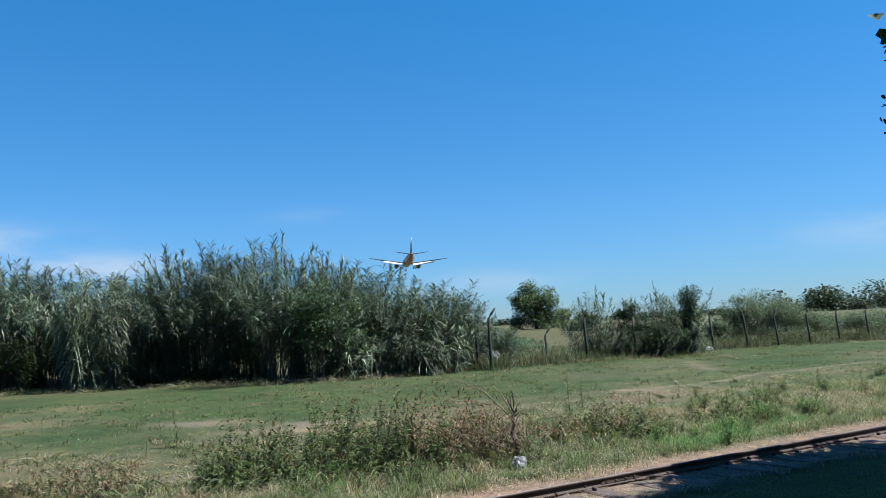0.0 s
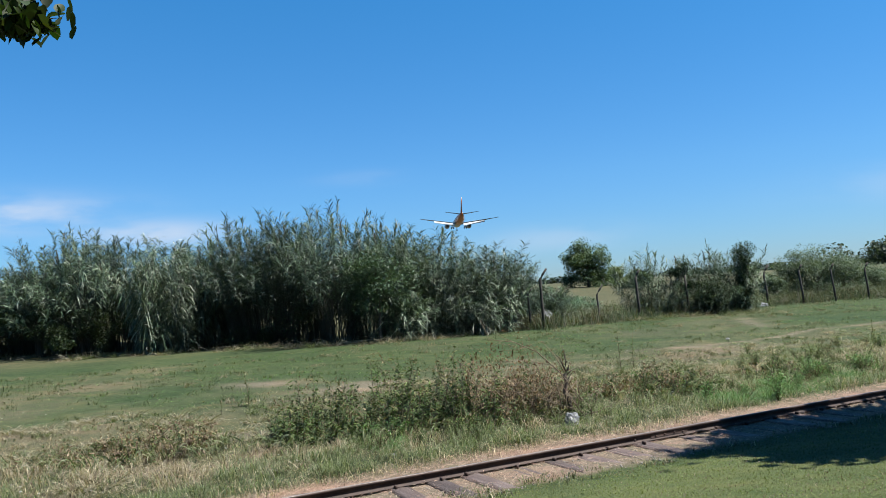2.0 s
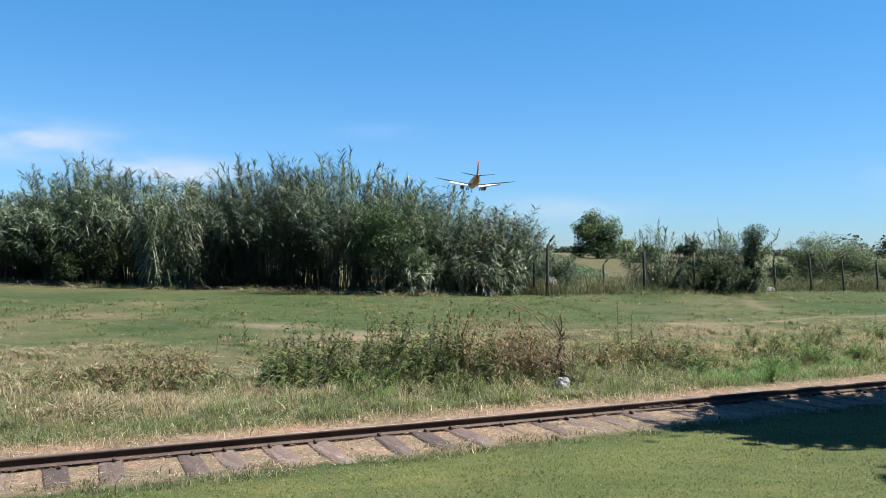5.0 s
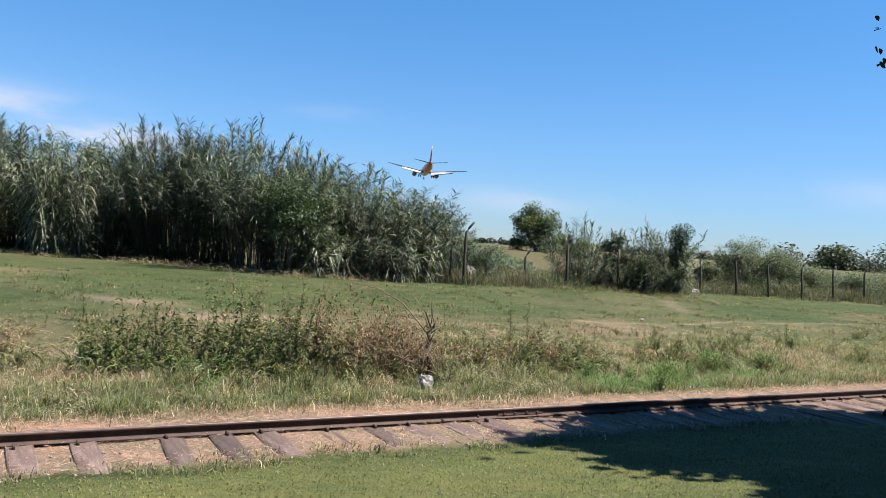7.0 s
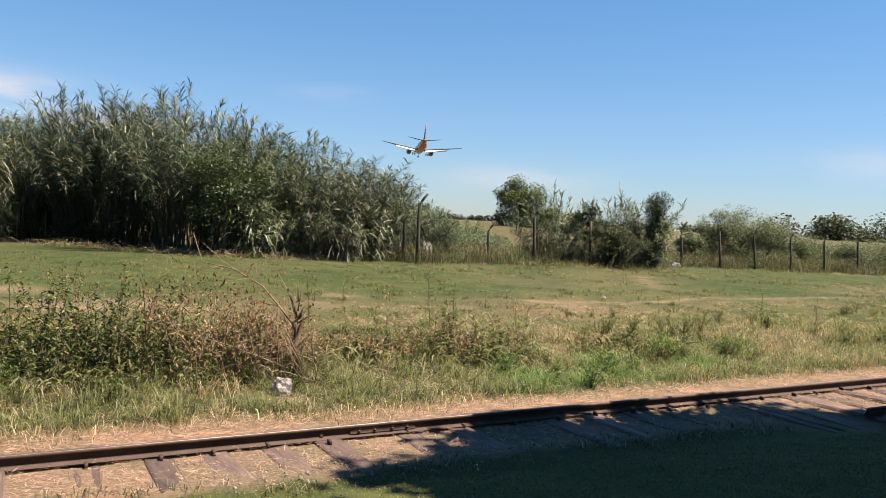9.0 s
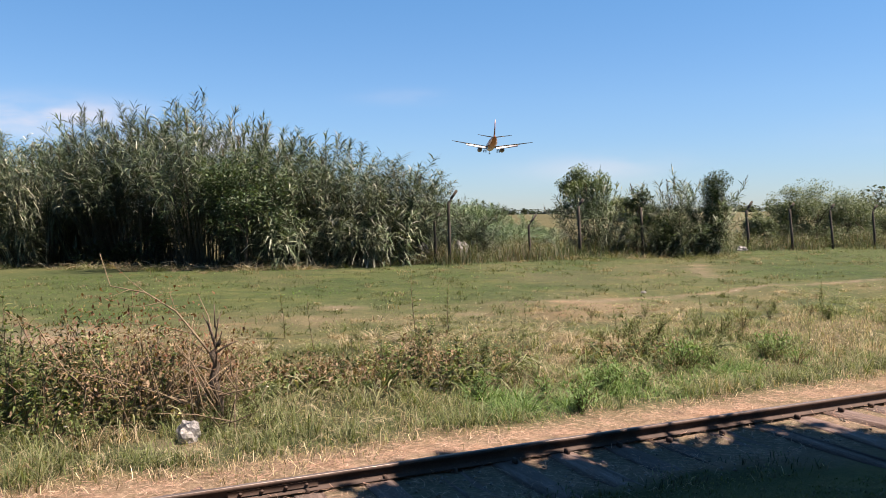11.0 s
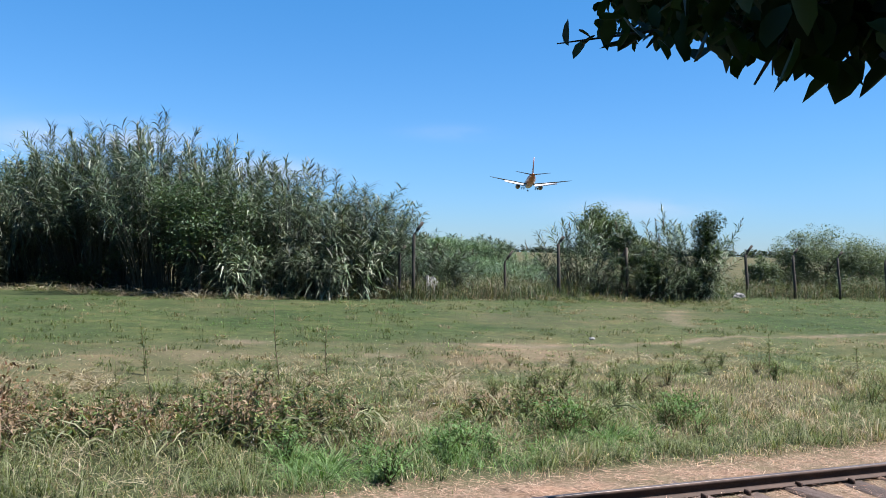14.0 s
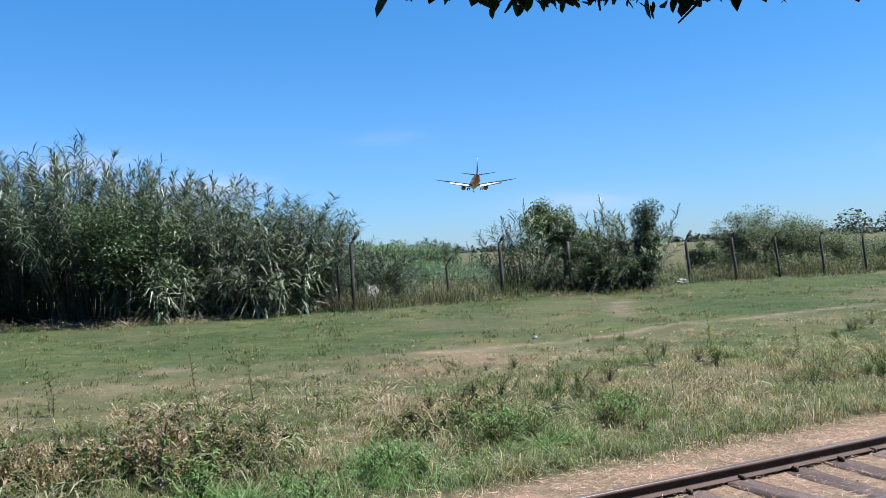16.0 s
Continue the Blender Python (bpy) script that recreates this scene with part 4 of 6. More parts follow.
TRUNK = [(13.6, 4.6, 0.5), (13.4, 4.8, 2.2), (13.0, 5.2, 4.2), (12.4, 5.8, 6.4)]
BOUGHS = []
rng = np.random.default_rng(9)
while len(BOUGHS) < 270:
    # each bough shades one spot of the lawn and the track
    sx, sv, tz = rng.uniform(2.3, 11.0), rng.uniform(-6.5, 0.3), rng.uniform(4.2, 11.5)
    far_edge = float(np.interp(sx, [2, 4.5, 6.2, 7.2, 11], [0.0, -0.1, -0.35, -0.95, -1.5]))
    near_edge = float(np.interp(-sv, [-0.4, 0.5, 1.1, 2.0, 2.7, 3.4, 6.5], [2.75, 2.6, 2.5, 2.7, 3.6, 3.75, 4.1]))
    if sv > far_edge or sx < near_edge:
        continue
    sy = RAIL_Y + RAIL_K * sx + sv * math.hypot(1, RAIL_K)
    fall = (tz - 0.35) / SUN_DIR.z
    tx, ty = sx + SUN_DIR.x * fall, sy + SUN_DIR.y * fall
    clear = (tx > 0.9 + 0.58 * (ty + 0.3) or tz > 2.9 + 0.46 * math.hypot(tx, ty)) and tz > 2.9 + 0.42 * math.hypot(tx - 6.1, ty - 6.1)
    if clear:
        BOUGHS.append([(12.8, 5.4, 4.9), (11.6, 6.0, 6.4), ((tx + 11.5) / 2, (ty + 6.2) / 2, (tz + 6.4) / 2 + 0.8), (tx, ty, tz)])
overhang_tree("leafy shade tree with dark spreading branches over the lawn", TRUNK, BOUGHS, 74000, 12, 0.215, 91, 0.26, 0.9, False, 0.36)
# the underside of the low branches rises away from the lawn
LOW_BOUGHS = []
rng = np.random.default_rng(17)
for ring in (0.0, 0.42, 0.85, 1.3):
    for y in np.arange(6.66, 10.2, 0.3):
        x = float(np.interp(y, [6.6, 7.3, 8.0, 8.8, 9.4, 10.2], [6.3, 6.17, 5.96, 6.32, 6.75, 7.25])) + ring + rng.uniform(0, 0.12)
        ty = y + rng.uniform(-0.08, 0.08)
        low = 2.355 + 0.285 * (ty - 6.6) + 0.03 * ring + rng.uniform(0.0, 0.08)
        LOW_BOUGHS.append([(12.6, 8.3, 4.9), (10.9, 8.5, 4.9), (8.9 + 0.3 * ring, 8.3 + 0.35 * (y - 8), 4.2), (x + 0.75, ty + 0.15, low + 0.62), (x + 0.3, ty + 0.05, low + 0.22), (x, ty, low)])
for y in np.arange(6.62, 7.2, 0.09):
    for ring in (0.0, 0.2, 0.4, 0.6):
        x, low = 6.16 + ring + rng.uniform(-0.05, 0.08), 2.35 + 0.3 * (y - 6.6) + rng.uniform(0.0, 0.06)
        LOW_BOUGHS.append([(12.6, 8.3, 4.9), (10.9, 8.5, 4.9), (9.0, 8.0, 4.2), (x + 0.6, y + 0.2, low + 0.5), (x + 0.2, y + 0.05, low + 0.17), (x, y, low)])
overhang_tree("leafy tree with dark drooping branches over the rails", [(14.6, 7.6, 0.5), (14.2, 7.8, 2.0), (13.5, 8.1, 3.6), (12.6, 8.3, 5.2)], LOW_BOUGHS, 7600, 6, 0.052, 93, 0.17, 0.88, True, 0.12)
HIGH_TIPS = ((4.95, 7.24, 4.52), (5.25, 7.73, 4.45), (5.72, 8.57, 4.3), (5.93, 8.85, 4.7), (6.63, 10.04, 4.7), (5.44, 8.0, 4.8), (6.2, 9.4, 4.45))
HIGH_BOUGHS = [[(12.6, 8.3, 5.0), (10.9, 8.8, 6.2), (8.4, 9.0, 6.6), (x + 0.95, y + 0.5, z + 0.85), (x + 0.2, y, z + 0.05)] for x, y, z in HIGH_TIPS]
overhang_tree("leafy tree with high branches reaching out over the rails", [(14.9, 8.6, 0.5), (14.4, 8.5, 2.4), (13.4, 8.4, 4.2), (12.6, 8.3, 5.6)], HIGH_BOUGHS, 1500, 10, 0.07, 94, 0.17, 0.93, True, 0.16)
overhang_tree("leafy tree with sunlit green branch tips over the lawn", [(-6.2, 1.2, 0.7), (-6.1, 1.3, 2.2), (-5.8, 1.6, 4.2)], [[(-5.8, 1.6, 4.0), (-4.2, 1.8, 4.4), (-2.6, 2.0, 4.05), (-1.46, 2.13, 3.46)], [(-5.8, 1.6, 4.1), (-4.2, 2.2, 4.6), (-2.7, 2.4, 4.25), (-1.64, 2.3, 3.53)]], 700, 12, 0.06, 92, 0.16, 0.93, True, 0.13)
# unseen trees added around the lawn to cut skylight on its shaded part
for k, (x, y, h, r) in enumerate(((5.5, -7.5, 9.0, 4.2), (12.5, -2.5, 9.5, 4.6), (18.5, 4.0, 9.0, 4.2), (-2.5, -10.0, 9.0, 4.4), (11.0, -11.0, 10.0, 5.0), (-10.0, -2.5, 10.0, 4.4), (1.5, -6.0, 10.5, 4.0), (8.5, -3.0, 11.0, 4.0), (16.0, 0.5, 11.0, 4.5))):
    build_tree("shade_tree", "unseen leafy tree added to block skylight over the lawn", "tree", x, y, h, r, 4.4, 40, 4200, 0.63, CANOPY, 0.22, 95 + k, group="trees round the lawn", low=0.2, slim=0.8)

# ---- grass and weeds ----


def scatter(rng, n, s0, s1, v0, v1):
    s, v = rng.uniform(s0, s1, n), rng.uniform(v0, v1, n)
    p = np.array([0, RAIL_Y]) + s[:, None] * ALONG + v[:, None] * ACROSS
    return p[:, 0], p[:, 1], s, v


GREENS = [(0.2, 0.262, 0.1), (0.27, 0.32, 0.152), (0.41, 0.44, 0.27), (0.095, 0.135, 0.052)]
DRYS = [(0.59, 0.49, 0.35), (0.44, 0.355, 0.24), (0.8, 0.69, 0.52), (0.26, 0.2, 0.13)]
LUSH = [(0.14, 0.27, 0.085), (0.2, 0.36, 0.13), (0.3, 0.47, 0.21)]


def mixed(rng, n, dry, lush=None, greens=None):
    c = tints(rng, n, greens or GREENS)
    d = tints(rng, n, DRYS)
    c = np.where((rng.random(n) < dry)[:, None], d, c)
    if lush is not None:
        c = np.where((rng.random(n) < lush)[:, None], tints(rng, n, LUSH), c)
    return c * rng.lognormal(-0.08, 0.34, n)[:, None]


rng = np.random.default_rng(21)
g = Geo()
x, y, s, v = scatter(rng, 98000, -8.5, 10, -6.0, -0.5)
keep = rng.random(len(x)) < step(-v - 0.22 * step(x, 0.3, 2.2) + 0.5 * (fractal(x, y, 0.5, 64) - 0.5), 0.55, 0.95) * (1 - step(x, 5.0, 6.5) * (v > -1.5))
x, y, v = x[keep], y[keep], v[keep]
n = len(x)
blades(g, np.c_[x, y, land(x, y) - 0.005], rng.uniform(0.012, 0.036, n), rng.uniform(0.005, 0.011, n), rng.uniform(0.6, 1.7, n), np.where((rng.random(n) < 0.05 + 0.9 * np.clip(fractal(x, y, 0.9, 61) - 0.42, 0, 1))[:, None], 0.5 * tints(rng, n, DRYS), (0.45 + 0.75 * fractal(x, y, 1.3, 66) + 0.65 * fractal(x, y, 0.45, 65))[:, None] * tints(rng, n, [(0.178, 0.215, 0.074), (0.205, 0.24, 0.088), (0.155, 0.195, 0.062)], None, 0.08)), rng)
x, y, s, v = scatter(rng, 9000, -9, 6.5, -1.25, -0.4)
keep = rng.random(len(x)) < step(fractal(x, y, 0.35, 67), 0.42, 0.65) * step(-v - 0.22 * step(x, 0.3, 2.2), 0.42, 0.7)
x, y = x[keep], y[keep]
n = len(x)
blades(g, np.c_[x, y, land(x, y) - 0.005], rng.uniform(0.03, 0.1, n), rng.uniform(0.005, 0.009, n), rng.uniform(0.6, 1.8, n), 0.7 * mixed(rng, n, np.full(n, 0.35)), rng)
stuff("lawn_grass", g, M_GRASS, "short mown bright green lawn grass", "grass")

g = Geo()
lush_spots = ((5.2, 12.5, 0.6), (4.1, 11.75, 0.5), (6.2, 13.5, 0.5), (-1.2, 9.6, 0.3), (7.2, 14.3, 0.45))
for tall, count in ((0, 126000), (1, 12000)):
    x, y, s, v = scatter(rng, count, -16, 26, 0.7, 9.5)
    clump = fractal(x, y, 0.9, 71)
    big = fractal(x, y, 2.2, 72)
    lush = sum(np.exp(-(((x - a) ** 2 + (y - b) ** 2) / r**2)) for a, b, r in lush_spots)
    keep = rng.random(len(x)) < step(v, 0.65, 1.25) * (1 - 0.9 * step(v + 2.0 * (fractal(x, y, 0.9, 68) - 0.5), 4.6, 9.0)) * (0.12 + 1.35 * step(clump, 0.38, 0.6)) * (1 - bare_share(x, y))
    x, y, v, clump, big, lush = (a[keep] for a in (x, y, v, clump, big, lush))
    n = len(x)
    h = (0.05 + 0.2 * clump * (0.4 + big) + 0.12 * np.clip(lush, 0, 1)) * rng.uniform(0.5, 1.35, n) * (1 - 0.85 * step(v + 2.0 * (fractal(x, y, 0.8, 69) - 0.5), 2.4, 5.4)) * (1.4 if tall else 0.75) * (1 - 0.4 * step(x, 7, 11))
    dry = np.clip(dry_share(x, y) * 0.9 + 0.12 + (0.2 if tall else 0) * (1 - 0.5 * step(x, 5, 9)) - 0.06 * step(v, 3, 5) - lush, 0, 0.95)
    blades(g, np.c_[x, y, land(x, y) - 0.01], h, rng.uniform(0.004, 0.01, n) * (0.6 if tall else 1.0), rng.uniform(0.4, 1.3, n) if tall else rng.uniform(0.8, 2.3, n), ((1 - 0.2 * step(x, 5.5, 8.5)) * (0.6 + 0.75 * fractal(x, y, 0.3, 87)))[:, None] * mixed(rng, n, dry, np.clip(lush, 0, 0.9)), rng)
x, y, s, v = scatter(rng, 84000, -9, 17, 0.25, 3.6)
keep = rng.random(len(x)) < step(v + 0.3 * (1 - step(x, 2.5, 5.0)) + 0.8 * (fractal(x, y, 0.5, 74) - 0.5), 0.6, 1.1) * (1 - 0.6 * bare_share(x, y)) * (1 - 0.5 * step(v, 2.2, 3.6))
x, y, v = x[keep], y[keep], v[keep]
n = len(x)
lush = sum(np.exp(-(((x - a) ** 2 + (y - b) ** 2) / r**2)) for a, b, r in lush_spots)
blades(g, np.c_[x, y, land(x, y) - 0.005], rng.uniform(0.03, 0.13, n) * (0.7 + 0.8 * fractal(x, y, 0.6, 70)), rng.uniform(0.003, 0.007, n), rng.uniform(0.5, 1.9, n), mixed(rng, n, np.clip(dry_share(x, y) + 0.2, 0, 0.9), np.clip(lush, 0, 0.8)), rng)
x, y, s, v = scatter(rng, 60000, -12, 20, 1.0, 6.2)
keep = rng.random(len(x)) < step(fractal(x, y, 0.8, 89), 0.46, 0.66) * (1 - 0.7 * step(v, 4.0, 6.0))
x, y = x[keep], y[keep]
n = len(x)
az, el = rng.uniform(0, 2 * np.pi, n), rng.uniform(-0.2, 0.9, n)
short_strips(g, np.c_[x, y, land(x, y) + rng.uniform(0.0, 0.16, n) * fractal(x, y, 0.4, 90)], np.c_[np.cos(az) * np.cos(el), np.sin(az) * np.cos(el), np.sin(el)], rng.uniform(0.08, 0.28, n), rng.uniform(0.003, 0.007, n), rng.uniform(0.1, 0.6, n), tints(rng, n, [(0.6, 0.52, 0.38), (0.46, 0.39, 0.27), (0.78, 0.7, 0.54), (0.24, 0.19, 0.12)]), rng)
stuff("verge_grass", g, M_GRASS, "tall rough verge grass, green mixed with dry straw", "grass")

g = Geo()
x, y, s, v = scatter(rng, 80000, -20, 34, 5.6, 15.2)
keep = rng.random(len(x)) < (1 - bare_share(x, y)) * (0.45 + 0.8 * fractal(x, y, 1.5, 75))
x, y, v = x[keep], y[keep], v[keep]
n = len(x)
blades(g, np.c_[x, y, land(x, y) - 0.005], rng.uniform(0.014, 0.05, n) * (0.6 + 1.3 * step(fractal(x, y, 0.6, 62), 0.45, 0.8)), rng.uniform(0.006, 0.012, n), rng.uniform(1.1, 2.3, n), ((0.5 + 0.8 * fractal(x, y, 2.2, 63)) * (0.55 + 0.9 * fractal(x, y, 0.5, 88)))[:, None] * mixed(rng, n, np.clip(0.04 + 0.6 * dry_share(x, y) + 0.16 * (1 - step(v, 6.6, 9.5)), 0, 0.7), None, [(0.25, 0.28, 0.11), (0.31, 0.33, 0.15)]) * np.array([0.46, 0.75, 0.5]), rng)
for k in range(2600):
    s, v = rng.uniform(-17, 26), rng.uniform(5.2, 14.5)
    x, y = on_track(s, v)
    if fractal(x, y, 1.6, 91) < rng.uniform(0.3, 0.62) or bare_share(x, y) > 0.3:
        continue
    n, size = 20, rng.uniform(0.05, 0.15)
    az, rad = rng.uniform(0, 2 * np.pi, n), 0.14 * np.sqrt(rng.random(n))
    pal = DRYS if rng.random() < 0.22 else GREENS
    blades(g, np.c_[x + rad * np.cos(az), y + rad * np.sin(az), np.full(n, land_at(x, y) - 0.01)], rng.uniform(0.4, 1.2, n) * size, rng.uniform(0.006, 0.012, n), rng.uniform(0.7, 2.2, n), 0.62 * tints(rng, n, pal), rng)
stuff("meadow_grass", g, M_GRASS, "short green meadow grass beside the path", "grass")

def fence_y(x):
    return np.interp(x, [1.5, 2.2, 5.9, 7.9, 11.9, 14.9, 19.8, 23.5, 34], [25.3, 25.4, 28.0, 28.6, 31.5, 32.4, 34.2, 35.6, 40.0])


g = Geo()
for count, back, tall in ((40000, 6.0, 0.5), (17000, 1.2, 0.6)):
    x = rng.uniform(0.8, 34, count)
    y = fence_y(x) - 0.9 + (back + 0.6) * rng.random(count) ** 1.3
    cl = fractal(x, y, 0.9, 77)
    keep = rng.random(count) < step(cl, 0.36, 0.62) * (0.3 + 0.7 * step(y - fence_y(x) + 1.2 * (fractal(x, y, 0.7, 76) - 0.5), -0.8, 0.3))
    x, y, cl = x[keep], y[keep], cl[keep]
    n = len(x)
    grey = fractal(x, y, 1.2, 79) > rng.uniform(0.2, 0.95, n)
    c = np.where(grey[:, None], tints(rng, n, [(0.22, 0.19, 0.14), (0.16, 0.145, 0.1), (0.3, 0.265, 0.2), (0.1, 0.1, 0.065)]), 0.55 * tints(rng, n, GREENS) * np.array([0.85, 1.0, 1.15]))
    rise = step(y - fence_y(x), -0.9, 0.4)
    blades(g, np.c_[x, y, land(x, y) - 0.01], (0.08 + 2.2 * tall * np.clip(cl - 0.28, 0, 0.5) * (0.2 + rise)) * rng.uniform(0.3, 1.3, n), rng.uniform(0.008, 0.018, n), rng.uniform(0.2, 1.6, n), c, rng)
for k in range(1500):
    x = 1.5 + 32 * rng.random() ** 1.25
    y = float(fence_y(x)) + 0.2 + 9.5 * rng.random() ** 1.5
    if fractal(x, y, 2.0, 86) < rng.uniform(0.28, 0.55):
        continue
    n, h, wide = 70, rng.uniform(0.25, 0.75), rng.uniform(0.25, 0.6)
    d = unit(rng.normal(0, 1, (n, 3))) * rng.random((n, 1)) ** 0.5
    pal = ([(0.16, 0.2, 0.11), (0.22, 0.26, 0.16), (0.1, 0.135, 0.07)], [(0.24, 0.22, 0.16), (0.32, 0.29, 0.22), (0.15, 0.15, 0.1)], [(0.13, 0.18, 0.1), (0.2, 0.24, 0.15), (0.3, 0.3, 0.22)])[rng.integers(3)]
    leaves(g, np.array([x, y, land_at(x, y) + 0.45 * h]) + d * np.array([wide, wide, 0.5 * h]), rng.uniform(0.05, 0.11, n), tints(rng, n, pal), rng, 0.8, 0.4)
stuff("fence_weeds", g, M_GRASS, "dry grass and weeds along the fence", "weeds")

g = Geo()
for s0, s1, v0, v1, count in ((-10, 18, 0.02, 1.25, 52000), (-10, 16, -1.05, 0.05, 30000)):
    x, y, s, v = scatter(rng, count, s0, s1, v0, v1)
    on_sleeper = np.min(np.abs(s[:, None] - np.array(SLEEPERS)), 1) < 0.11
    keep = rng.random(count) < np.clip(dry_share(x, y), 0, 1) * np.where(on_sleeper & (v < 0.5), 0.25, 1.0)
    x, y = x[keep], y[keep]
    n = len(x)
    az, el = rng.uniform(0, 2 * np.pi, n), rng.uniform(-0.05, 0.35, n)
    ahead = np.c_[np.cos(az) * np.cos(el), np.sin(az) * np.cos(el), np.sin(el)]
    short_strips(g, np.c_[x, y, land(x, y) + rng.uniform(0.0, 0.035, n)], ahead, rng.uniform(0.03, 0.13, n), rng.uniform(0.002, 0.0045, n), rng.uniform(0.02, 0.2, n), tints(rng, n, [(0.8, 0.54, 0.41), (0.6, 0.39, 0.29), (0.88, 0.67, 0.53), (0.7, 0.43, 0.34)]), rng)
stuff("straw", g, M_STRAW, "loose pale dry straw lying beside the rails", "straw")

g = Geo()
x, y, s, v = scatter(rng, 1300, -10, 18, -1.0, -0.1)
for px, py in zip(x, y):
    r = rng.uniform(0.006, 0.018)
    c = np.array([px, py, land_at(px, py) + r * 0.3])
    o = unit(rng.normal(0, 1, (6, 3)) * 0.3 + np.array([[1, 0, 0], [-1, 0, 0], [0, 1, 0], [0, -1, 0], [0, 0, 1], [0, 0, -1]])) * r * rng.uniform(0.7, 1.3, (6, 1))
    g.add(c + o, [(0, 2, 4), (2, 1, 4), (1, 3, 4), (3, 0, 4), (2, 0, 5), (1, 2, 5), (3, 1, 5), (0, 3, 5)])
stuff("gravel", g, M_STONE, "loose pale ballast stones between the sleepers", "gravel")

g = Geo()
n = 420
x = rng.uniform(-16, 1.0, n)
y = hedge_front(x) + rng.normal(0.15, 0.35, n)
az = rng.uniform(0, 2 * np.pi, n)
strips(g, np.c_[x, y, land(x, y) + rng.uniform(0.01, 0.12, n)], unit(np.c_[np.cos(az), np.sin(az), rng.uniform(-0.05, 0.5, n)]), rng.uniform(0.2, 0.9, n), rng.uniform(0.012, 0.03, n), rng.uniform(0.1, 0.4, n), tints(rng, n, [(0.4, 0.35, 0.25), (0.26, 0.22, 0.14), (0.5, 0.45, 0.35)]), rng)
stuff("reed_litter", g, M_STRAW, "fallen pale dry canes and leaves at the foot of the reeds", "litter")

g = Geo()
x, y, s, v = scatter(rng, 520, -12, 20, 1.2, 7.0)
for px, py in zip(x, y):
    c = np.array([px, py, land_at(px, py) + rng.uniform(0.08, 0.3)])
    m = 6
    a = np.linspace(0, 2 * np.pi, m, endpoint=False) + rng.random()
    leaves(g, c + 0.006 * np.c_[np.cos(a), np.sin(a), 0 * a], np.full(m, rng.uniform(0.012, 0.022)), np.tile(rng.choice([(0.75, 0.72, 0.62), (0.7, 0.66, 0.3), (0.66, 0.64, 0.6)]), (m, 1)), rng, 0.3, 0.8)
stuff("wild_flowers", g, M_STRAW, "tiny pale wild flowers scattered in the verge", "flowers")

# tall weed stalks


def weed_meshes(seed, h, bushy):
    r = np.random.default_rng(seed)
    stem, foliage = Geo(), Geo()
    z = np.linspace(0, 1, 5)
    pts = np.c_[0.06 * h * np.sin(3 * z + seed), 0.05 * h * z, z * h]
    tube(stem, pts, 0.005 * (1.2 - z), 5)
    n = int(70 * bushy)
    f = r.uniform(0.08, 1.0, n)
    p = np.stack([np.interp(f, z, pts[:, i]) for i in range(3)], 1)
    az = r.uniform(0, 2 * np.pi, n)
    strips(foliage, p, unit(np.c_[np.cos(az), np.sin(az), r.uniform(0.4, 1.3, n)]), h * r.uniform(0.08, 0.2, n) * (1.15 - 0.7 * f), r.uniform(0.008, 0.016, n), r.uniform(0.1, 0.6, n), tints(r, n, [(0.11, 0.17, 0.06), (0.16, 0.22, 0.085), (0.26, 0.26, 0.14)]), r)
    return stem.mesh("stem", M_TWIG), foliage.mesh("weed_leaves", M_GRASS)


WEEDS = [weed_meshes(200 + k, 0.75, b) for k, b in enumerate((0.8, 1.2, 1.6))]
spots = [(2.7, 14.2, 1.2), (3.1, 14.9, 1.0), (4.1, 13.9, 0.75), (4.0, 14.0, 0.8), (6.5, 15.1, 0.75), (8.8, 17.0, 0.8), (1.6, 13.4, 1.0), (2.2, 12.9, 0.8), (0.9, 14.5, 0.9), (-0.6, 13.2, 1.0), (-2.6, 11.5, 1.0), (-3.9, 12.4, 0.9), (-1.6, 12.4, 1.0), (10.3, 18.0, 0.8), (5.4, 15.5, 0.6), (7.4, 16.4, 0.7)]
for k in range(34):
    s, v = rng.uniform(-9, 19), rng.uniform(1.8, 6.4)
    spots.append((*on_track(s, v), rng.uniform(0.22, 0.52)))
for k, (x, y, h) in enumerate(spots):
    ob = thing("weed_stalk", "tall thin green weed stalk in rough grass", "weed", "weeds of the verge")
    ob.matrix_basis = Matrix.Translation((x, y, land_at(x, y) - 0.01)) @ Matrix.Rotation(rng.uniform(0, 6.28), 4, "Z") @ Matrix.Diagonal((0.8 * h / 0.75,) * 3 + (1,))
    for name, me in zip(("stem", "weed_leaves"), WEEDS[k % 3]):
        o = new(name, me)
        o.parent = ob

# tussocks and leafy weeds of the verge


def tussock_mesh(seed, colours, n, length, droop, width):
    r = np.random.default_rng(seed)
    g = Geo()
    az, rad = r.uniform(0, 2 * np.pi, n), 0.13 * np.sqrt(r.random(n))
    p = np.c_[rad * np.cos(az), rad * np.sin(az), np.full(n, -0.02)]
    la = az + r.normal(0, 0.6, n)
    strips(g, p, unit(np.c_[np.cos(la), np.sin(la), r.uniform(0.6, 2.6, n)]), r.uniform(0.5, 1.15, n) * length, r.uniform(0.6, 1.3, n) * width, r.uniform(0.3, 1.0, n) * droop, tints(r, n, colours), r)
    return g.mesh("grass_tussock", M_GRASS)


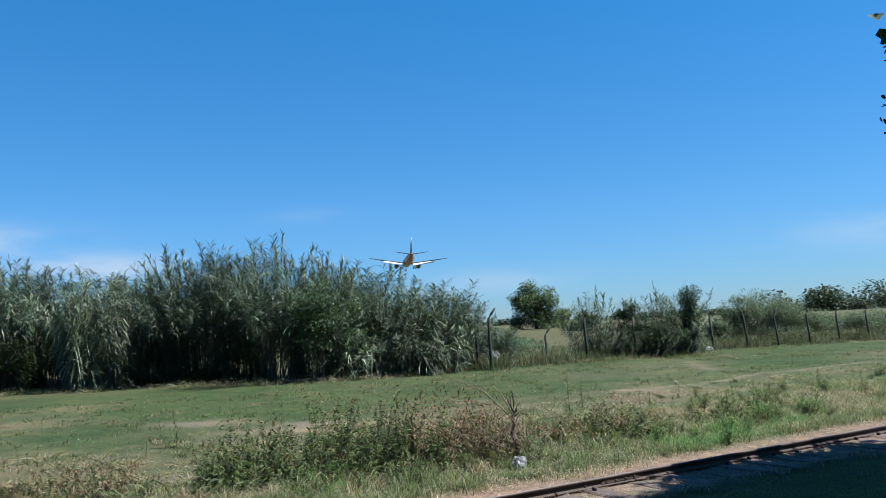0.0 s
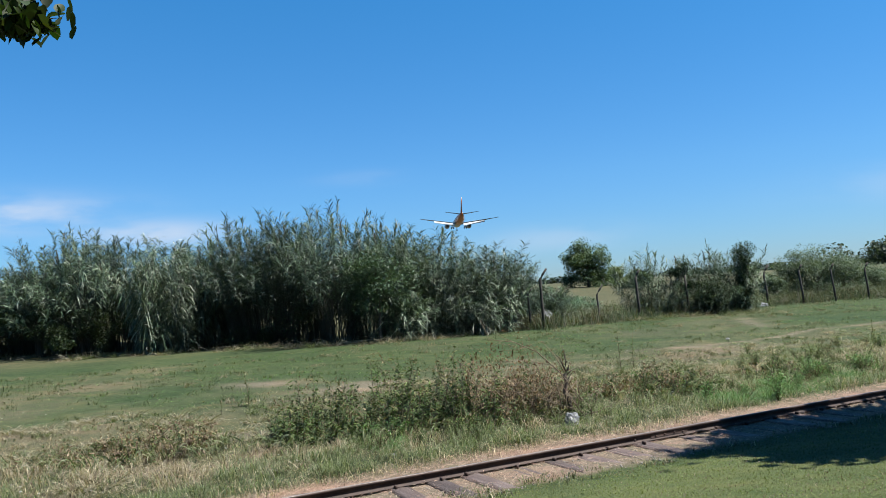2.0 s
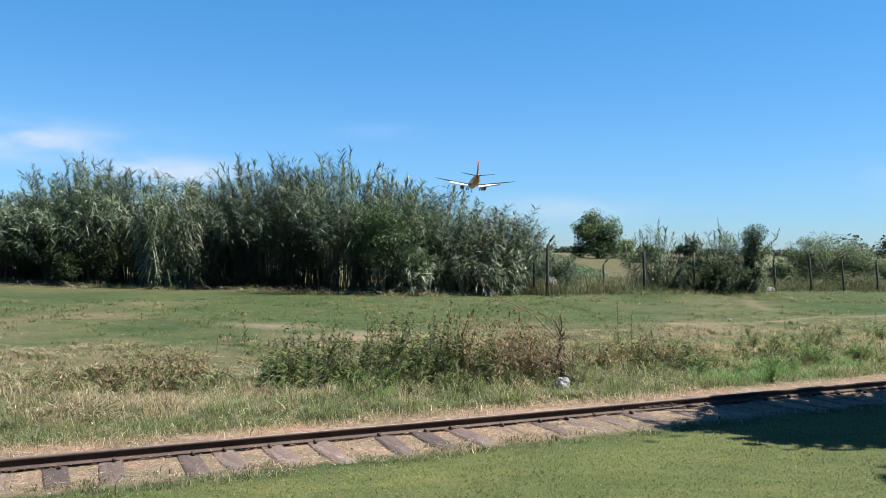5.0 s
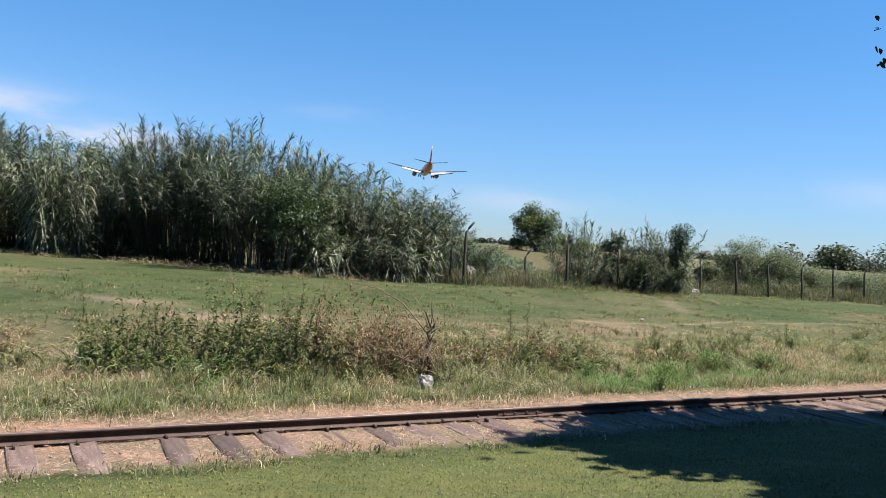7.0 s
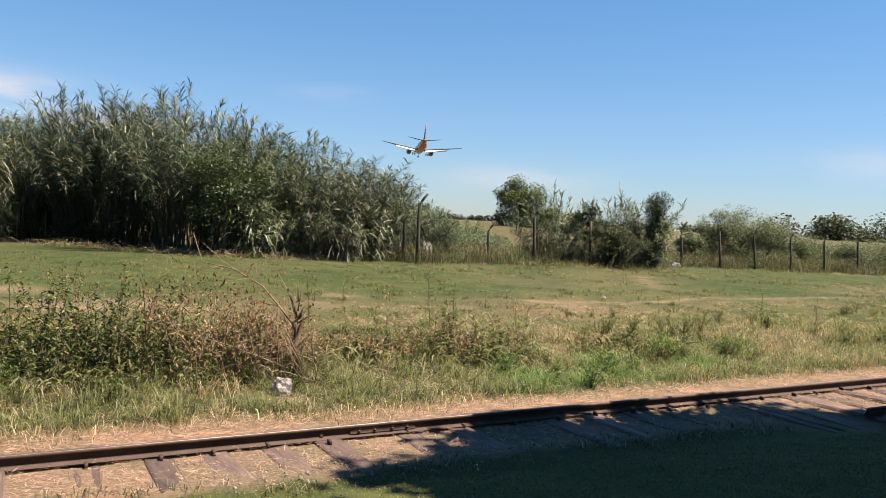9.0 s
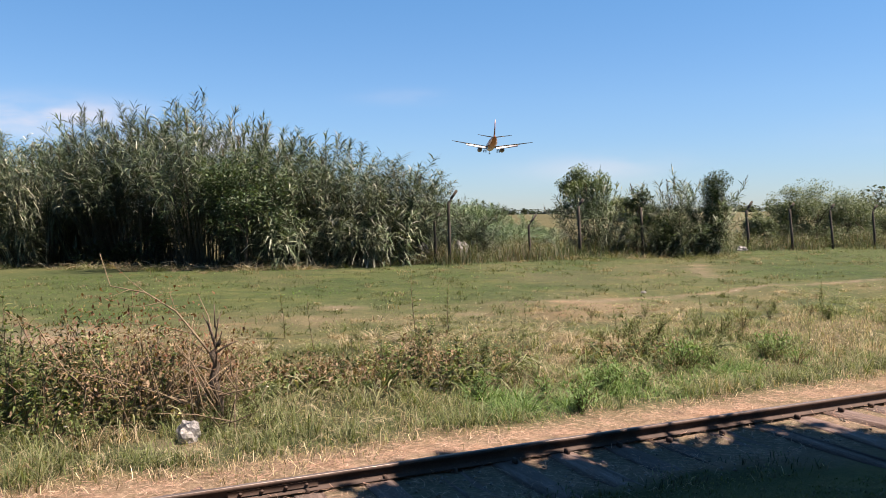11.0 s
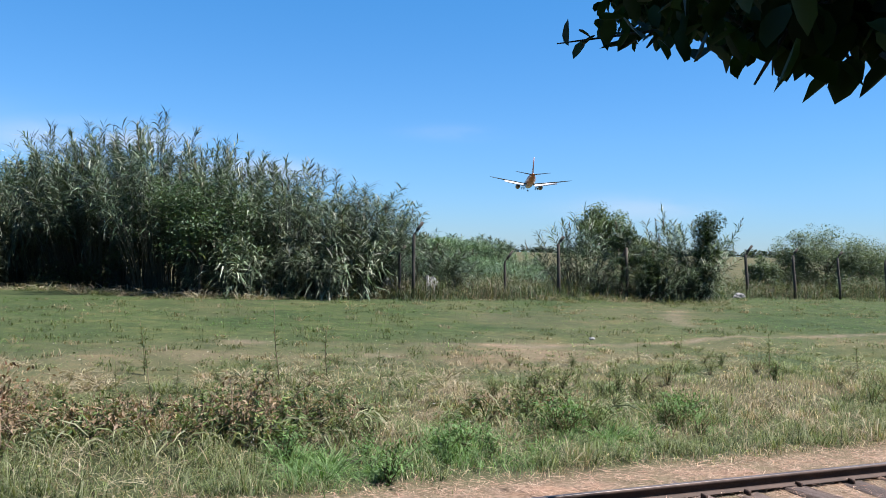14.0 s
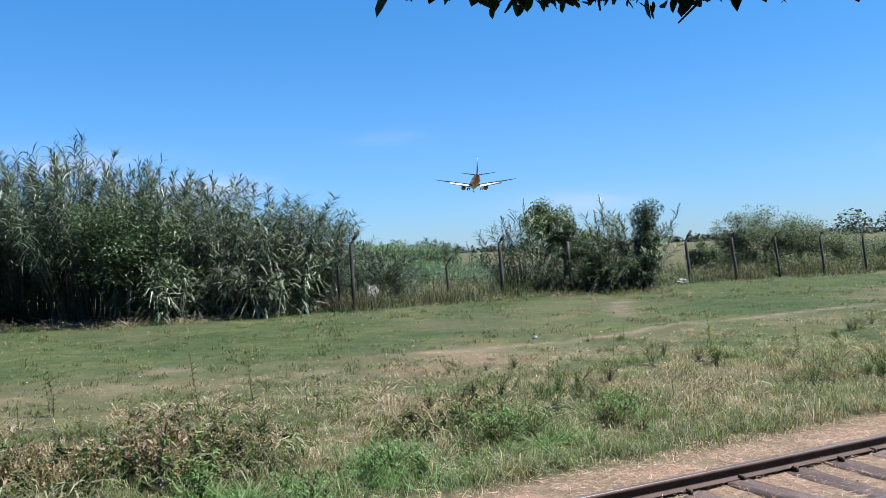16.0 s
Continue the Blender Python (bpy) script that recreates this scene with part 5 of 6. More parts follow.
def leafy_mesh(seed, colours, n, height, spread, leaf):
    r = np.random.default_rng(seed)
    g = Geo()
    for k in range(12):
        a = r.uniform(0, 6.28)
        L = height * r.uniform(0.5, 1.1)
        tip = np.array([spread * math.cos(a) * r.random(), spread * math.sin(a) * r.random(), L])
        tube(g, [(0, 0, -0.02), tip * np.array([0.4, 0.4, 0.55]), tip], [0.005, 0.004, 0.002], 3, (0.16, 0.13, 0.07), False)
        m = n // 12
        f = r.uniform(0.25, 1.05, (m, 1))
        leaves(g, tip * np.c_[f**1.3, f**1.3, f] + r.normal(0, leaf * 0.7, (m, 3)), r.uniform(0.6, 1.3, m) * leaf, tints(r, m, colours), r, 0.6, 0.42)
    return g.mesh("leafy_weed", M_GRASS)


g = Geo()
for k in range(1900):
    s, v = rng.uniform(-13, 24), 0.9 + 5.4 * rng.random() ** 1.4
    x, y = on_track(s, v)
    if bare_share(x, y) > 0.35 or fractal(x, y, 1.1, 78) < rng.uniform(0.25, 0.6):
        continue
    n, dry = 52, float(dry_share(x, y))
    lush = max(math.exp(-((x - a) ** 2 + (y - b) ** 2) / r**2) for a, b, r in lush_spots)
    size = rng.uniform(0.12, 0.32) * (1 - 0.65 * float(step(v, 3.2, 5.8)))
    az, rad = rng.uniform(0, 2 * np.pi, n), 0.12 * np.sqrt(rng.random(n))
    la = az + rng.normal(0, 0.7, n)
    pal = LUSH if lush > rng.random() else (DRYS if dry * 1.3 > rng.random() else GREENS)
    base = np.c_[x + rad * np.cos(az), y + rad * np.sin(az), np.full(n, land_at(x, y) - 0.02)]
    blades(g, base, rng.uniform(0.4, 1.2, n) * size, rng.uniform(0.004, 0.009, n), rng.uniform(0.5, 2.1, n), tints(rng, n, pal), rng)
stuff("verge_tufts", g, M_GRASS, "uneven tufts of rough grass, green and dry", "grass")

GREY_DRY = [(0.52, 0.47, 0.34), (0.4, 0.35, 0.24), (0.68, 0.6, 0.45), (0.26, 0.22, 0.14)]
TUSSOCKS = [
    (tussock_mesh(400, GREENS, 90, 0.4, 0.8, 0.008), "arching green grass tussock in the verge"),
    (tussock_mesh(401, GREENS[1:] + DRYS[:1], 95, 0.34, 1.0, 0.008), "green and straw-coloured grass tussock in the verge"),
    (tussock_mesh(402, DRYS, 95, 0.38, 0.9, 0.008), "dry straw-coloured grass tussock in the verge"),
    (tussock_mesh(403, GREY_DRY, 130, 0.42, 1.2, 0.011), "dead greyish grass tussock bent to the ground"),
    (tussock_mesh(404, LUSH, 100, 0.38, 0.8, 0.011), "lush bright green grass tussock near the rails"),
]
LEAFY = [leafy_mesh(410, [(0.13, 0.19, 0.07), (0.19, 0.26, 0.105), (0.27, 0.32, 0.15)], 240, 0.36, 0.34, 0.045), leafy_mesh(411, [(0.17, 0.21, 0.09), (0.28, 0.28, 0.15), (0.38, 0.3, 0.19)], 220, 0.32, 0.36, 0.04), leafy_mesh(412, [(0.11, 0.165, 0.06), (0.17, 0.23, 0.09)], 260, 0.4, 0.3, 0.048)]
rng = np.random.default_rng(55)
made = 0
while made < 180:
    s, v = rng.uniform(-11, 20), 1.3 + 5.0 * rng.random() ** 1.2
    x, y = on_track(s, v)
    if fractal(x, y, 1.4, 73) < rng.uniform(0.3, 0.62) or bare_share(x, y) > 0.3:
        continue
    dry = float(dry_share(x, y))
    lush = max(math.exp(-((x - a) ** 2 + (y - b) ** 2) / r**2) for a, b, r in lush_spots)
    k = 4 if lush > rng.random() + 0.1 else (rng.choice([2, 3, 2]) if dry > rng.uniform(0.1, 0.8) else rng.choice([0, 1]))
    me, label = TUSSOCKS[k]
    ob = tagged(new("grass_tussock", me), label, "grass", "grass tussocks of the verge")
    q = rng.uniform(0.45, 1.1) * (1 - 0.5 * float(step(v, 3.4, 5.8)))
    ob.matrix_basis = Matrix.Translation((x, y, land_at(x, y))) @ Matrix.Rotation(rng.uniform(0, 6.28), 4, "Z") @ Matrix.Diagonal((q, q, q * rng.uniform(0.7, 1.1), 1))
    made += 1
g = Geo()
for k in range(130):
    x = rng.uniform(-14, 10.5)
    y = (float(hedge_front(x)) - 0.15 if x < 1.2 else 27.2 + 0.25 * x - 1.2) + rng.normal(-0.15, 0.4)
    n, size = 70, rng.uniform(0.22, 0.6)
    az, rad = rng.uniform(0, 2 * np.pi, n), 0.22 * np.sqrt(rng.random(n))
    la = az + rng.normal(0, 0.6, n)
    pal = (GREENS, GREENS, DRYS, GREY_DRY)[rng.integers(4)]
    strips(g, np.c_[x + rad * np.cos(az), y + rad * np.sin(az), np.full(n, land_at(x, y) - 0.02)], unit(np.c_[np.cos(la), np.sin(la), rng.uniform(0.5, 2.4, n)]), rng.uniform(0.5, 1.15, n) * size, rng.uniform(0.008, 0.016, n), rng.uniform(0.3, 1.1, n), 0.8 * tints(rng, n, pal), rng)
stuff("hedge_foot_grass", g, M_GRASS, "rough grass tufts at the foot of the reeds", "grass")
made = 0
while made < 190:
    s, v = rng.uniform(-11, 19), 1.5 + 4.0 * rng.random() ** 1.5
    x, y = on_track(s, v)
    if fractal(x, y, 1.8, 79) < rng.uniform(0.35, 0.65) or bare_share(x, y) > 0.3:
        continue
    ob = tagged(new("leafy_weed", LEAFY[rng.integers(3)]), "leafy weed with small leaves and thin stems", "weed", "leafy weeds of the verge")
    q = rng.uniform(0.4, 0.95) * (1 - 0.4 * float(step(v, 3.4, 5.4)))
    ob.matrix_basis = Matrix.Translation((x, y, land_at(x, y))) @ Matrix.Rotation(rng.uniform(0, 6.28), 4, "Z") @ Matrix.Diagonal((q, q, q, 1))
    made += 1

# lush plants where water gathers beside the rails
rng = np.random.default_rng(58)
LUSH_LEAFY = leafy_mesh(414, LUSH, 320, 0.34, 0.32, 0.05)
for a, b, r in lush_spots:
    for k in range(int(14 * r)):
        x, y = a + rng.normal(0, 0.55 * r), b + rng.normal(0, 0.4 * r)
        me, label = TUSSOCKS[4]
        if k % 2:
            ob = tagged(new("leafy_weed", LUSH_LEAFY), "bright green leafy weed in a damp hollow", "weed", "leafy weeds of the verge")
        else:
            ob = tagged(new("grass_tussock", me), label, "grass", "grass tussocks of the verge")
        q = rng.uniform(0.6, 1.05)
        ob.matrix_basis = Matrix.Translation((x, y, land_at(x, y))) @ Matrix.Rotation(rng.uniform(0, 6.28), 4, "Z") @ Matrix.Diagonal((q, q, q, 1))

# bramble thicket with dead branches
rng = np.random.default_rng(59)
for k in range(120):
    s, v = rng.uniform(-9, 17), rng.uniform(1.3, 5.0)
    x, y = on_track(s, v)
    if fractal(x, y, 1.3, 85) < rng.uniform(0.42, 0.6):
        continue
    me, label = TUSSOCKS[3]
    ob = tagged(new("grass_tussock", me), label, "grass", "grass tussocks of the verge")
    q = rng.uniform(0.8, 1.6)
    ob.matrix_basis = Matrix.Translation((x, y, land_at(x, y) - 0.02)) @ Matrix.Rotation(rng.uniform(0, 6.28), 4, "Z") @ Matrix.Diagonal((q, q * 0.8, q * rng.uniform(0.4, 0.7), 1))

for px, py in ((4.95, 15.4), (2.3, 14.3), (-0.5, 14.2), (-5.0, 11.4), (-6.1, 11.9), (-4.7, 11.6), (2.7, 14.6), (0.6, 13.9), (-3.6, 10.6), (-6.8, 11.0), (-5.2, 10.1), (-4.2, 9.0), (-4.4, 7.7)):
    for k in range(5):
        x, y = px + rng.normal(0, 0.35), py + rng.normal(0, 0.22)
        me, label = TUSSOCKS[3]
        ob = tagged(new("grass_tussock", me), label, "grass", "grass tussocks of the verge")
        q = rng.uniform(0.7, 1.2)
        ob.matrix_basis = Matrix.Translation((x, y, land_at(x, y))) @ Matrix.Rotation(rng.uniform(0, 6.28), 4, "Z") @ Matrix.Diagonal((q, q, q * rng.uniform(0.45, 0.8), 1))

rng = np.random.default_rng(31)


def thicket(label, x, y, rx, ry, h, seed, n_leaf, n_stem, dead):
    """Rank weeds and bramble: upright leafy stems where it is alive, arching twigs with few small leaves where it is dead."""
    r = np.random.default_rng(seed)
    ob = thing("bramble_thicket", label, "bush", "", (x, y, land_at(x, y)), RAIL_TURN - 6)
    stems, foliage = Geo(), Geo()
    m = n_leaf // n_stem
    z = np.linspace(0, 1, 5)
    for k in range(n_stem):
        a, rad = r.uniform(0, 6.28), math.sqrt(r.random())
        b = np.array([rx * rad * math.cos(a), ry * rad * math.sin(a), -0.05])
        lump = 0.25 + 1.3 * float(fractal(b[0], b[1], 0.7, seed))
        L = h * lump * r.uniform(0.5, 1.2) * (1.1 - 0.5 * rad**2)
        out = r.uniform(0, 6.28)
        brown = r.random() < np.clip(dead(b[0] / rx, b[1] / ry), 0, 1)
        f = r.uniform(0.08, 1.0, m)
        if brown:
            L *= 0.92
            pts = b + np.outer(z**1.4, np.array([math.cos(out), math.sin(out), 0]) * L * r.uniform(0.2, 1.1)) + np.outer(np.sin(z * r.uniform(1.3, 2.4)), UP) * L
            tube(stems, pts, 0.008 * (1.2 - z), 3, caps=False)
            n = m
            p = np.stack([np.interp(f[:n], z, pts[:, i]) for i in range(3)], 1) + r.normal(0, 0.05, (n, 3))
            p[:, 2] = np.maximum(p[:, 2], 0.02)
            leaves(foliage, p, r.uniform(0.025, 0.07, n), tints(r, n, [(0.4, 0.28, 0.18), (0.52, 0.39, 0.27), (0.2, 0.13, 0.08), (0.3, 0.2, 0.13), (0.14, 0.15, 0.06)]), r, flat=0.8, slim=0.45)
            continue
        pts = b + np.outer(z**1.6, np.array([math.cos(out), math.sin(out), 0]) * L * r.uniform(0.03, 0.4)) + np.outer(z, UP) * L
        tube(stems, pts, 0.007 * (1.2 - z), 3, caps=False)
        p = np.stack([np.interp(f, z, pts[:, i]) for i in range(3)], 1)
        p[:, 2] = np.maximum(p[:, 2], 0.02)
        la = r.uniform(0, 6.28, m)
        tone = r.uniform(0.5, 1.4)
        strips(foliage, p, unit(np.c_[np.cos(la), np.sin(la), r.uniform(0.2, 1.3, m)]), r.uniform(0.06, 0.15, m) * (1.15 - 0.5 * f), r.uniform(0.013, 0.027, m), r.uniform(0.2, 1.0, m), tone * tints(r, m, [(0.12, 0.185, 0.055), (0.17, 0.245, 0.08), (0.24, 0.31, 0.12), (0.075, 0.125, 0.035), (0.36, 0.33, 0.15)], [0.27, 0.25, 0.16, 0.2, 0.12]), r)
        if r.random() < 0.3:
            q = 7
            tip = pts[-1] + np.c_[r.normal(0, 0.012, (q, 2)), r.uniform(-0.08, 0.03, q)]
            leaves(foliage, tip, r.uniform(0.015, 0.03, q), tints(r, q, [(0.24, 0.13, 0.07), (0.16, 0.09, 0.05), (0.36, 0.3, 0.17)]), r, flat=0.8, slim=0.6)
    n = 220
    a = r.uniform(3.3, 6.1, n)
    p = np.c_[rx * 0.98 * np.cos(a), ry * 0.98 * np.sin(a), r.uniform(0, 0.12, n)]
    la = a + r.normal(0, 0.8, n)
    strips(foliage, p, unit(np.c_[np.cos(la), np.sin(la), r.uniform(0.7, 2.2, n)]), r.uniform(0.3, 0.65, n), r.uniform(0.01, 0.02, n), r.uniform(0.5, 1.1, n), tints(r, n, GREENS + [(0.34, 0.36, 0.2)]), r)
    tagged(part("stem_tangle", stems, M_TWIG, ob), kind="stuff")
    part("foliage", foliage, M_LEAF, ob)
    return ob


thicket("tangled thicket of rank weeds and bramble, partly dried brown", -0.7, 10.95, 2.5, 1.05, 0.84, 301, 25000, 470, lambda a, b: 0.06 + 0.9 * step(a, 0.0, 0.55) + 0.2 * b)
thicket("low tangle of dry bramble in rough grass", -4.8, 9.7, 1.4, 0.7, 0.42, 302, 5200, 130, lambda a, b: 0.6 + 0 * a)

thicket("low scrubby weeds and dead twigs in the verge", 2.7, 12.6, 1.5, 0.75, 0.42, 303, 9500, 190, lambda a, b: 0.4 + 0 * a)
thicket("low scrubby weeds with dry stems in the verge", 5.6, 14.2, 1.0, 0.5, 0.26, 304, 3600, 90, lambda a, b: 0.35 + 0 * a)

STUMP = (1.36, 11.0, land_at(1.36, 11.0))
stump = thing("stump", "broken dead upright trunk at the edge of the thicket", "stump", "", STUMP)
b = Geo()
tube(b, [(0, 0, -0.05), (0.03, 0, 0.2), (-0.03, 0.01, 0.38), (0.0, 0.02, 0.52), (-0.03, 0.0, 0.62), (0.03, 0.0, 0.7), (0.06, 0.0, 0.8)], [0.05, 0.036, 0.042, 0.03, 0.034, 0.02, 0.008], 9)
part("stem", b, M_DEAD, stump, smooth=True)
for a, low, reach, rise, r0 in ((0.5, 0.62, 0.4, 0.12, 0.012), (2.6, 0.68, 0.35, 0.35, 0.014), (3.4, 0.45, 0.5, 0.1, 0.01), (5.2, 0.5, 0.3, 0.2, 0.01), (1.4, 0.75, 0.25, 0.3, 0.009), (4.3, 0.3, 0.45, 0.12, 0.01), (0.1, 0.35, 0.35, 0.22, 0.008), (2.0, 0.85, 0.12, 0.28, 0.008)):
    b = Geo()
    w = np.array([math.cos(a), math.sin(a), 0]) * reach * 0.5
    rise = rise * 0.8
    tube(b, [(0, 0, low), w * 0.5 + UP * (low + rise * 0.65), w + UP * (low + rise)], [r0, r0 * 0.7, r0 * 0.25], 5)
    part("twig", b, M_DEAD, stump)
branch = thing("dead_branch", "bare pale dead branch arching out of the broken trunk", "branch", "", STUMP)
for name, pts, r0 in (
    ("main_stem", [(-0.05, 0, 0.62), (-0.2, 0.04, 0.78), (-0.4, 0.1, 0.98), (-0.73, 0.2, 1.14), (-1.1, 0.25, 1.2), (-1.22, 0.3, 1.5)], 0.016),
    ("side_stem", [(-0.02, 0.05, 0.66), (-0.14, 0.2, 0.92), (-0.3, 0.35, 1.12)], 0.012),
    ("side_stem", [(-0.2, 0.04, 0.78), (-0.6, 0.1, 0.86), (-1.0, 0.05, 0.88)], 0.009),
    ("side_stem", [(-0.73, 0.2, 1.14), (-0.9, 0.3, 1.22), (-1.15, 0.35, 1.42)], 0.007),
    ("side_stem", [(-0.4, 0.1, 0.98), (-0.5, 0.2, 1.12), (-0.52, 0.25, 1.25)], 0.006),
    ("side_stem", [(-0.55, 0.15, 1.06), (-0.75, 0.1, 1.02), (-0.95, 0.0, 1.05)], 0.006),
    ("side_stem", [(-0.9, 0.22, 1.17), (-1.05, 0.1, 1.1), (-1.3, 0.05, 1.14)], 0.005),
    ("side_stem", [(-0.1, -0.2, 0.2), (-0.6, -0.4, 0.42), (-1.2, -0.55, 0.6)], 0.012),
    ("side_stem", [(-0.5, -0.3, 0.25), (-0.9, -0.35, 0.55), (-1.15, -0.3, 0.8)], 0.01),
):
    b = Geo()
    tube(b, pts, 0.75 * np.linspace(r0, r0 * 0.3, len(pts)), 6)
    part(name, b, M_TWIG, branch, smooth=True)
b = Geo()
r = np.random.default_rng(36)
for k in range(85):
    a = np.array([r.uniform(-1.3, 0.35), r.uniform(-0.45, 0.5), r.uniform(-0.02, 0.3)])
    w = np.array([r.normal(0, 1), r.normal(0, 1), r.uniform(0.2, 1.6)])
    w *= r.uniform(0.35, 0.85) / np.linalg.norm(w)
    tube(b, [a, a + w * 0.5 + r.normal(0, 0.04, 3), a + w + r.normal(0, 0.07, 3)], [0.007, 0.005, 0.002], 4)
tagged(part("twig_tangle", b, M_TWIG, branch, "tangle of thin bare dead twigs"), kind="stuff")
b = Geo()
r = np.random.default_rng(37)
m = 700
p = np.c_[r.uniform(-1.5, 0.15, m), r.uniform(-0.35, 0.7, m), np.zeros(m)]
p[:, 2] = 0.66 + 0.25 * np.sin(p[:, 0] * 2.2 + 3.4) + r.normal(0, 0.16, m)
leaves(b, p, r.uniform(0.03, 0.06, m), tints(r, m, [(0.25, 0.11, 0.06), (0.17, 0.08, 0.05), (0.33, 0.2, 0.12)]), r, 0.8, 0.5)
part("withered_leaves", b, M_LEAF, branch, "few withered red-brown leaves")

# ---- litter ----


def crumple(name, label, category, x, y, size, squash, seed, material, group=""):
    r = np.random.default_rng(seed)
    bm = bmesh.new()
    bmesh.ops.create_icosphere(bm, subdivisions=3, radius=1.0)
    off = r.uniform(-9, 9, 3)
    for v in bm.verts:
        n = noise.noise(Vector(v.co) * 1.7 + Vector(off)) * 0.5 + abs(noise.noise(Vector(v.co) * 4.0 + Vector(off))) * 0.35
        v.co = Vector((v.co.x, v.co.y * 0.8, max(v.co.z, -0.35) * squash)) * size * (0.85 + n)
    me = bpy.data.meshes.new(name)
    bm.to_mesh(me)
    bm.free()
    me.materials.append(material)
    ob = new(name, me)
    ob.matrix_basis = pose(x, y, land_at(x, y) + 0.45 * squash * size, 0, 0, r.uniform(0, 360))
    return tagged(ob, label, category, group)


crumple("plastic_bag", "crumpled pale grey plastic bag lying in the grass", "bag", 1.33, 10.45, 0.11, 1.1, 1, M_PLASTIC)
crumple("litter", "small crumpled white wrapper in the grass", "litter", -1.05, 8.95, 0.055, 0.8, 2, M_PLASTIC)
crumple("litter", "small white scrap beside the footpath", "litter", 6.5, 19.9, 0.06, 0.6, 3, M_PLASTIC)
crumple("litter", "pale crumpled sack by the fence foot", "litter", 11.5, 31.2, 0.2, 0.6, 4, M_PLASTIC)
crumple("litter", "pale stuffed sack standing behind the fence", "litter", 1.38, 26.2, 0.24, 1.6, 5, M_PLASTIC)
crumple("litter", "pale stuffed sack standing behind the fence", "litter", 2.42, 26.6, 0.24, 1.7, 6, M_PLASTIC)
crumple("litter", "grey scrap in dry grass", "litter", 3.2, 12.2, 0.08, 0.7, 7, M_STEEL)

# ---- airliner ----


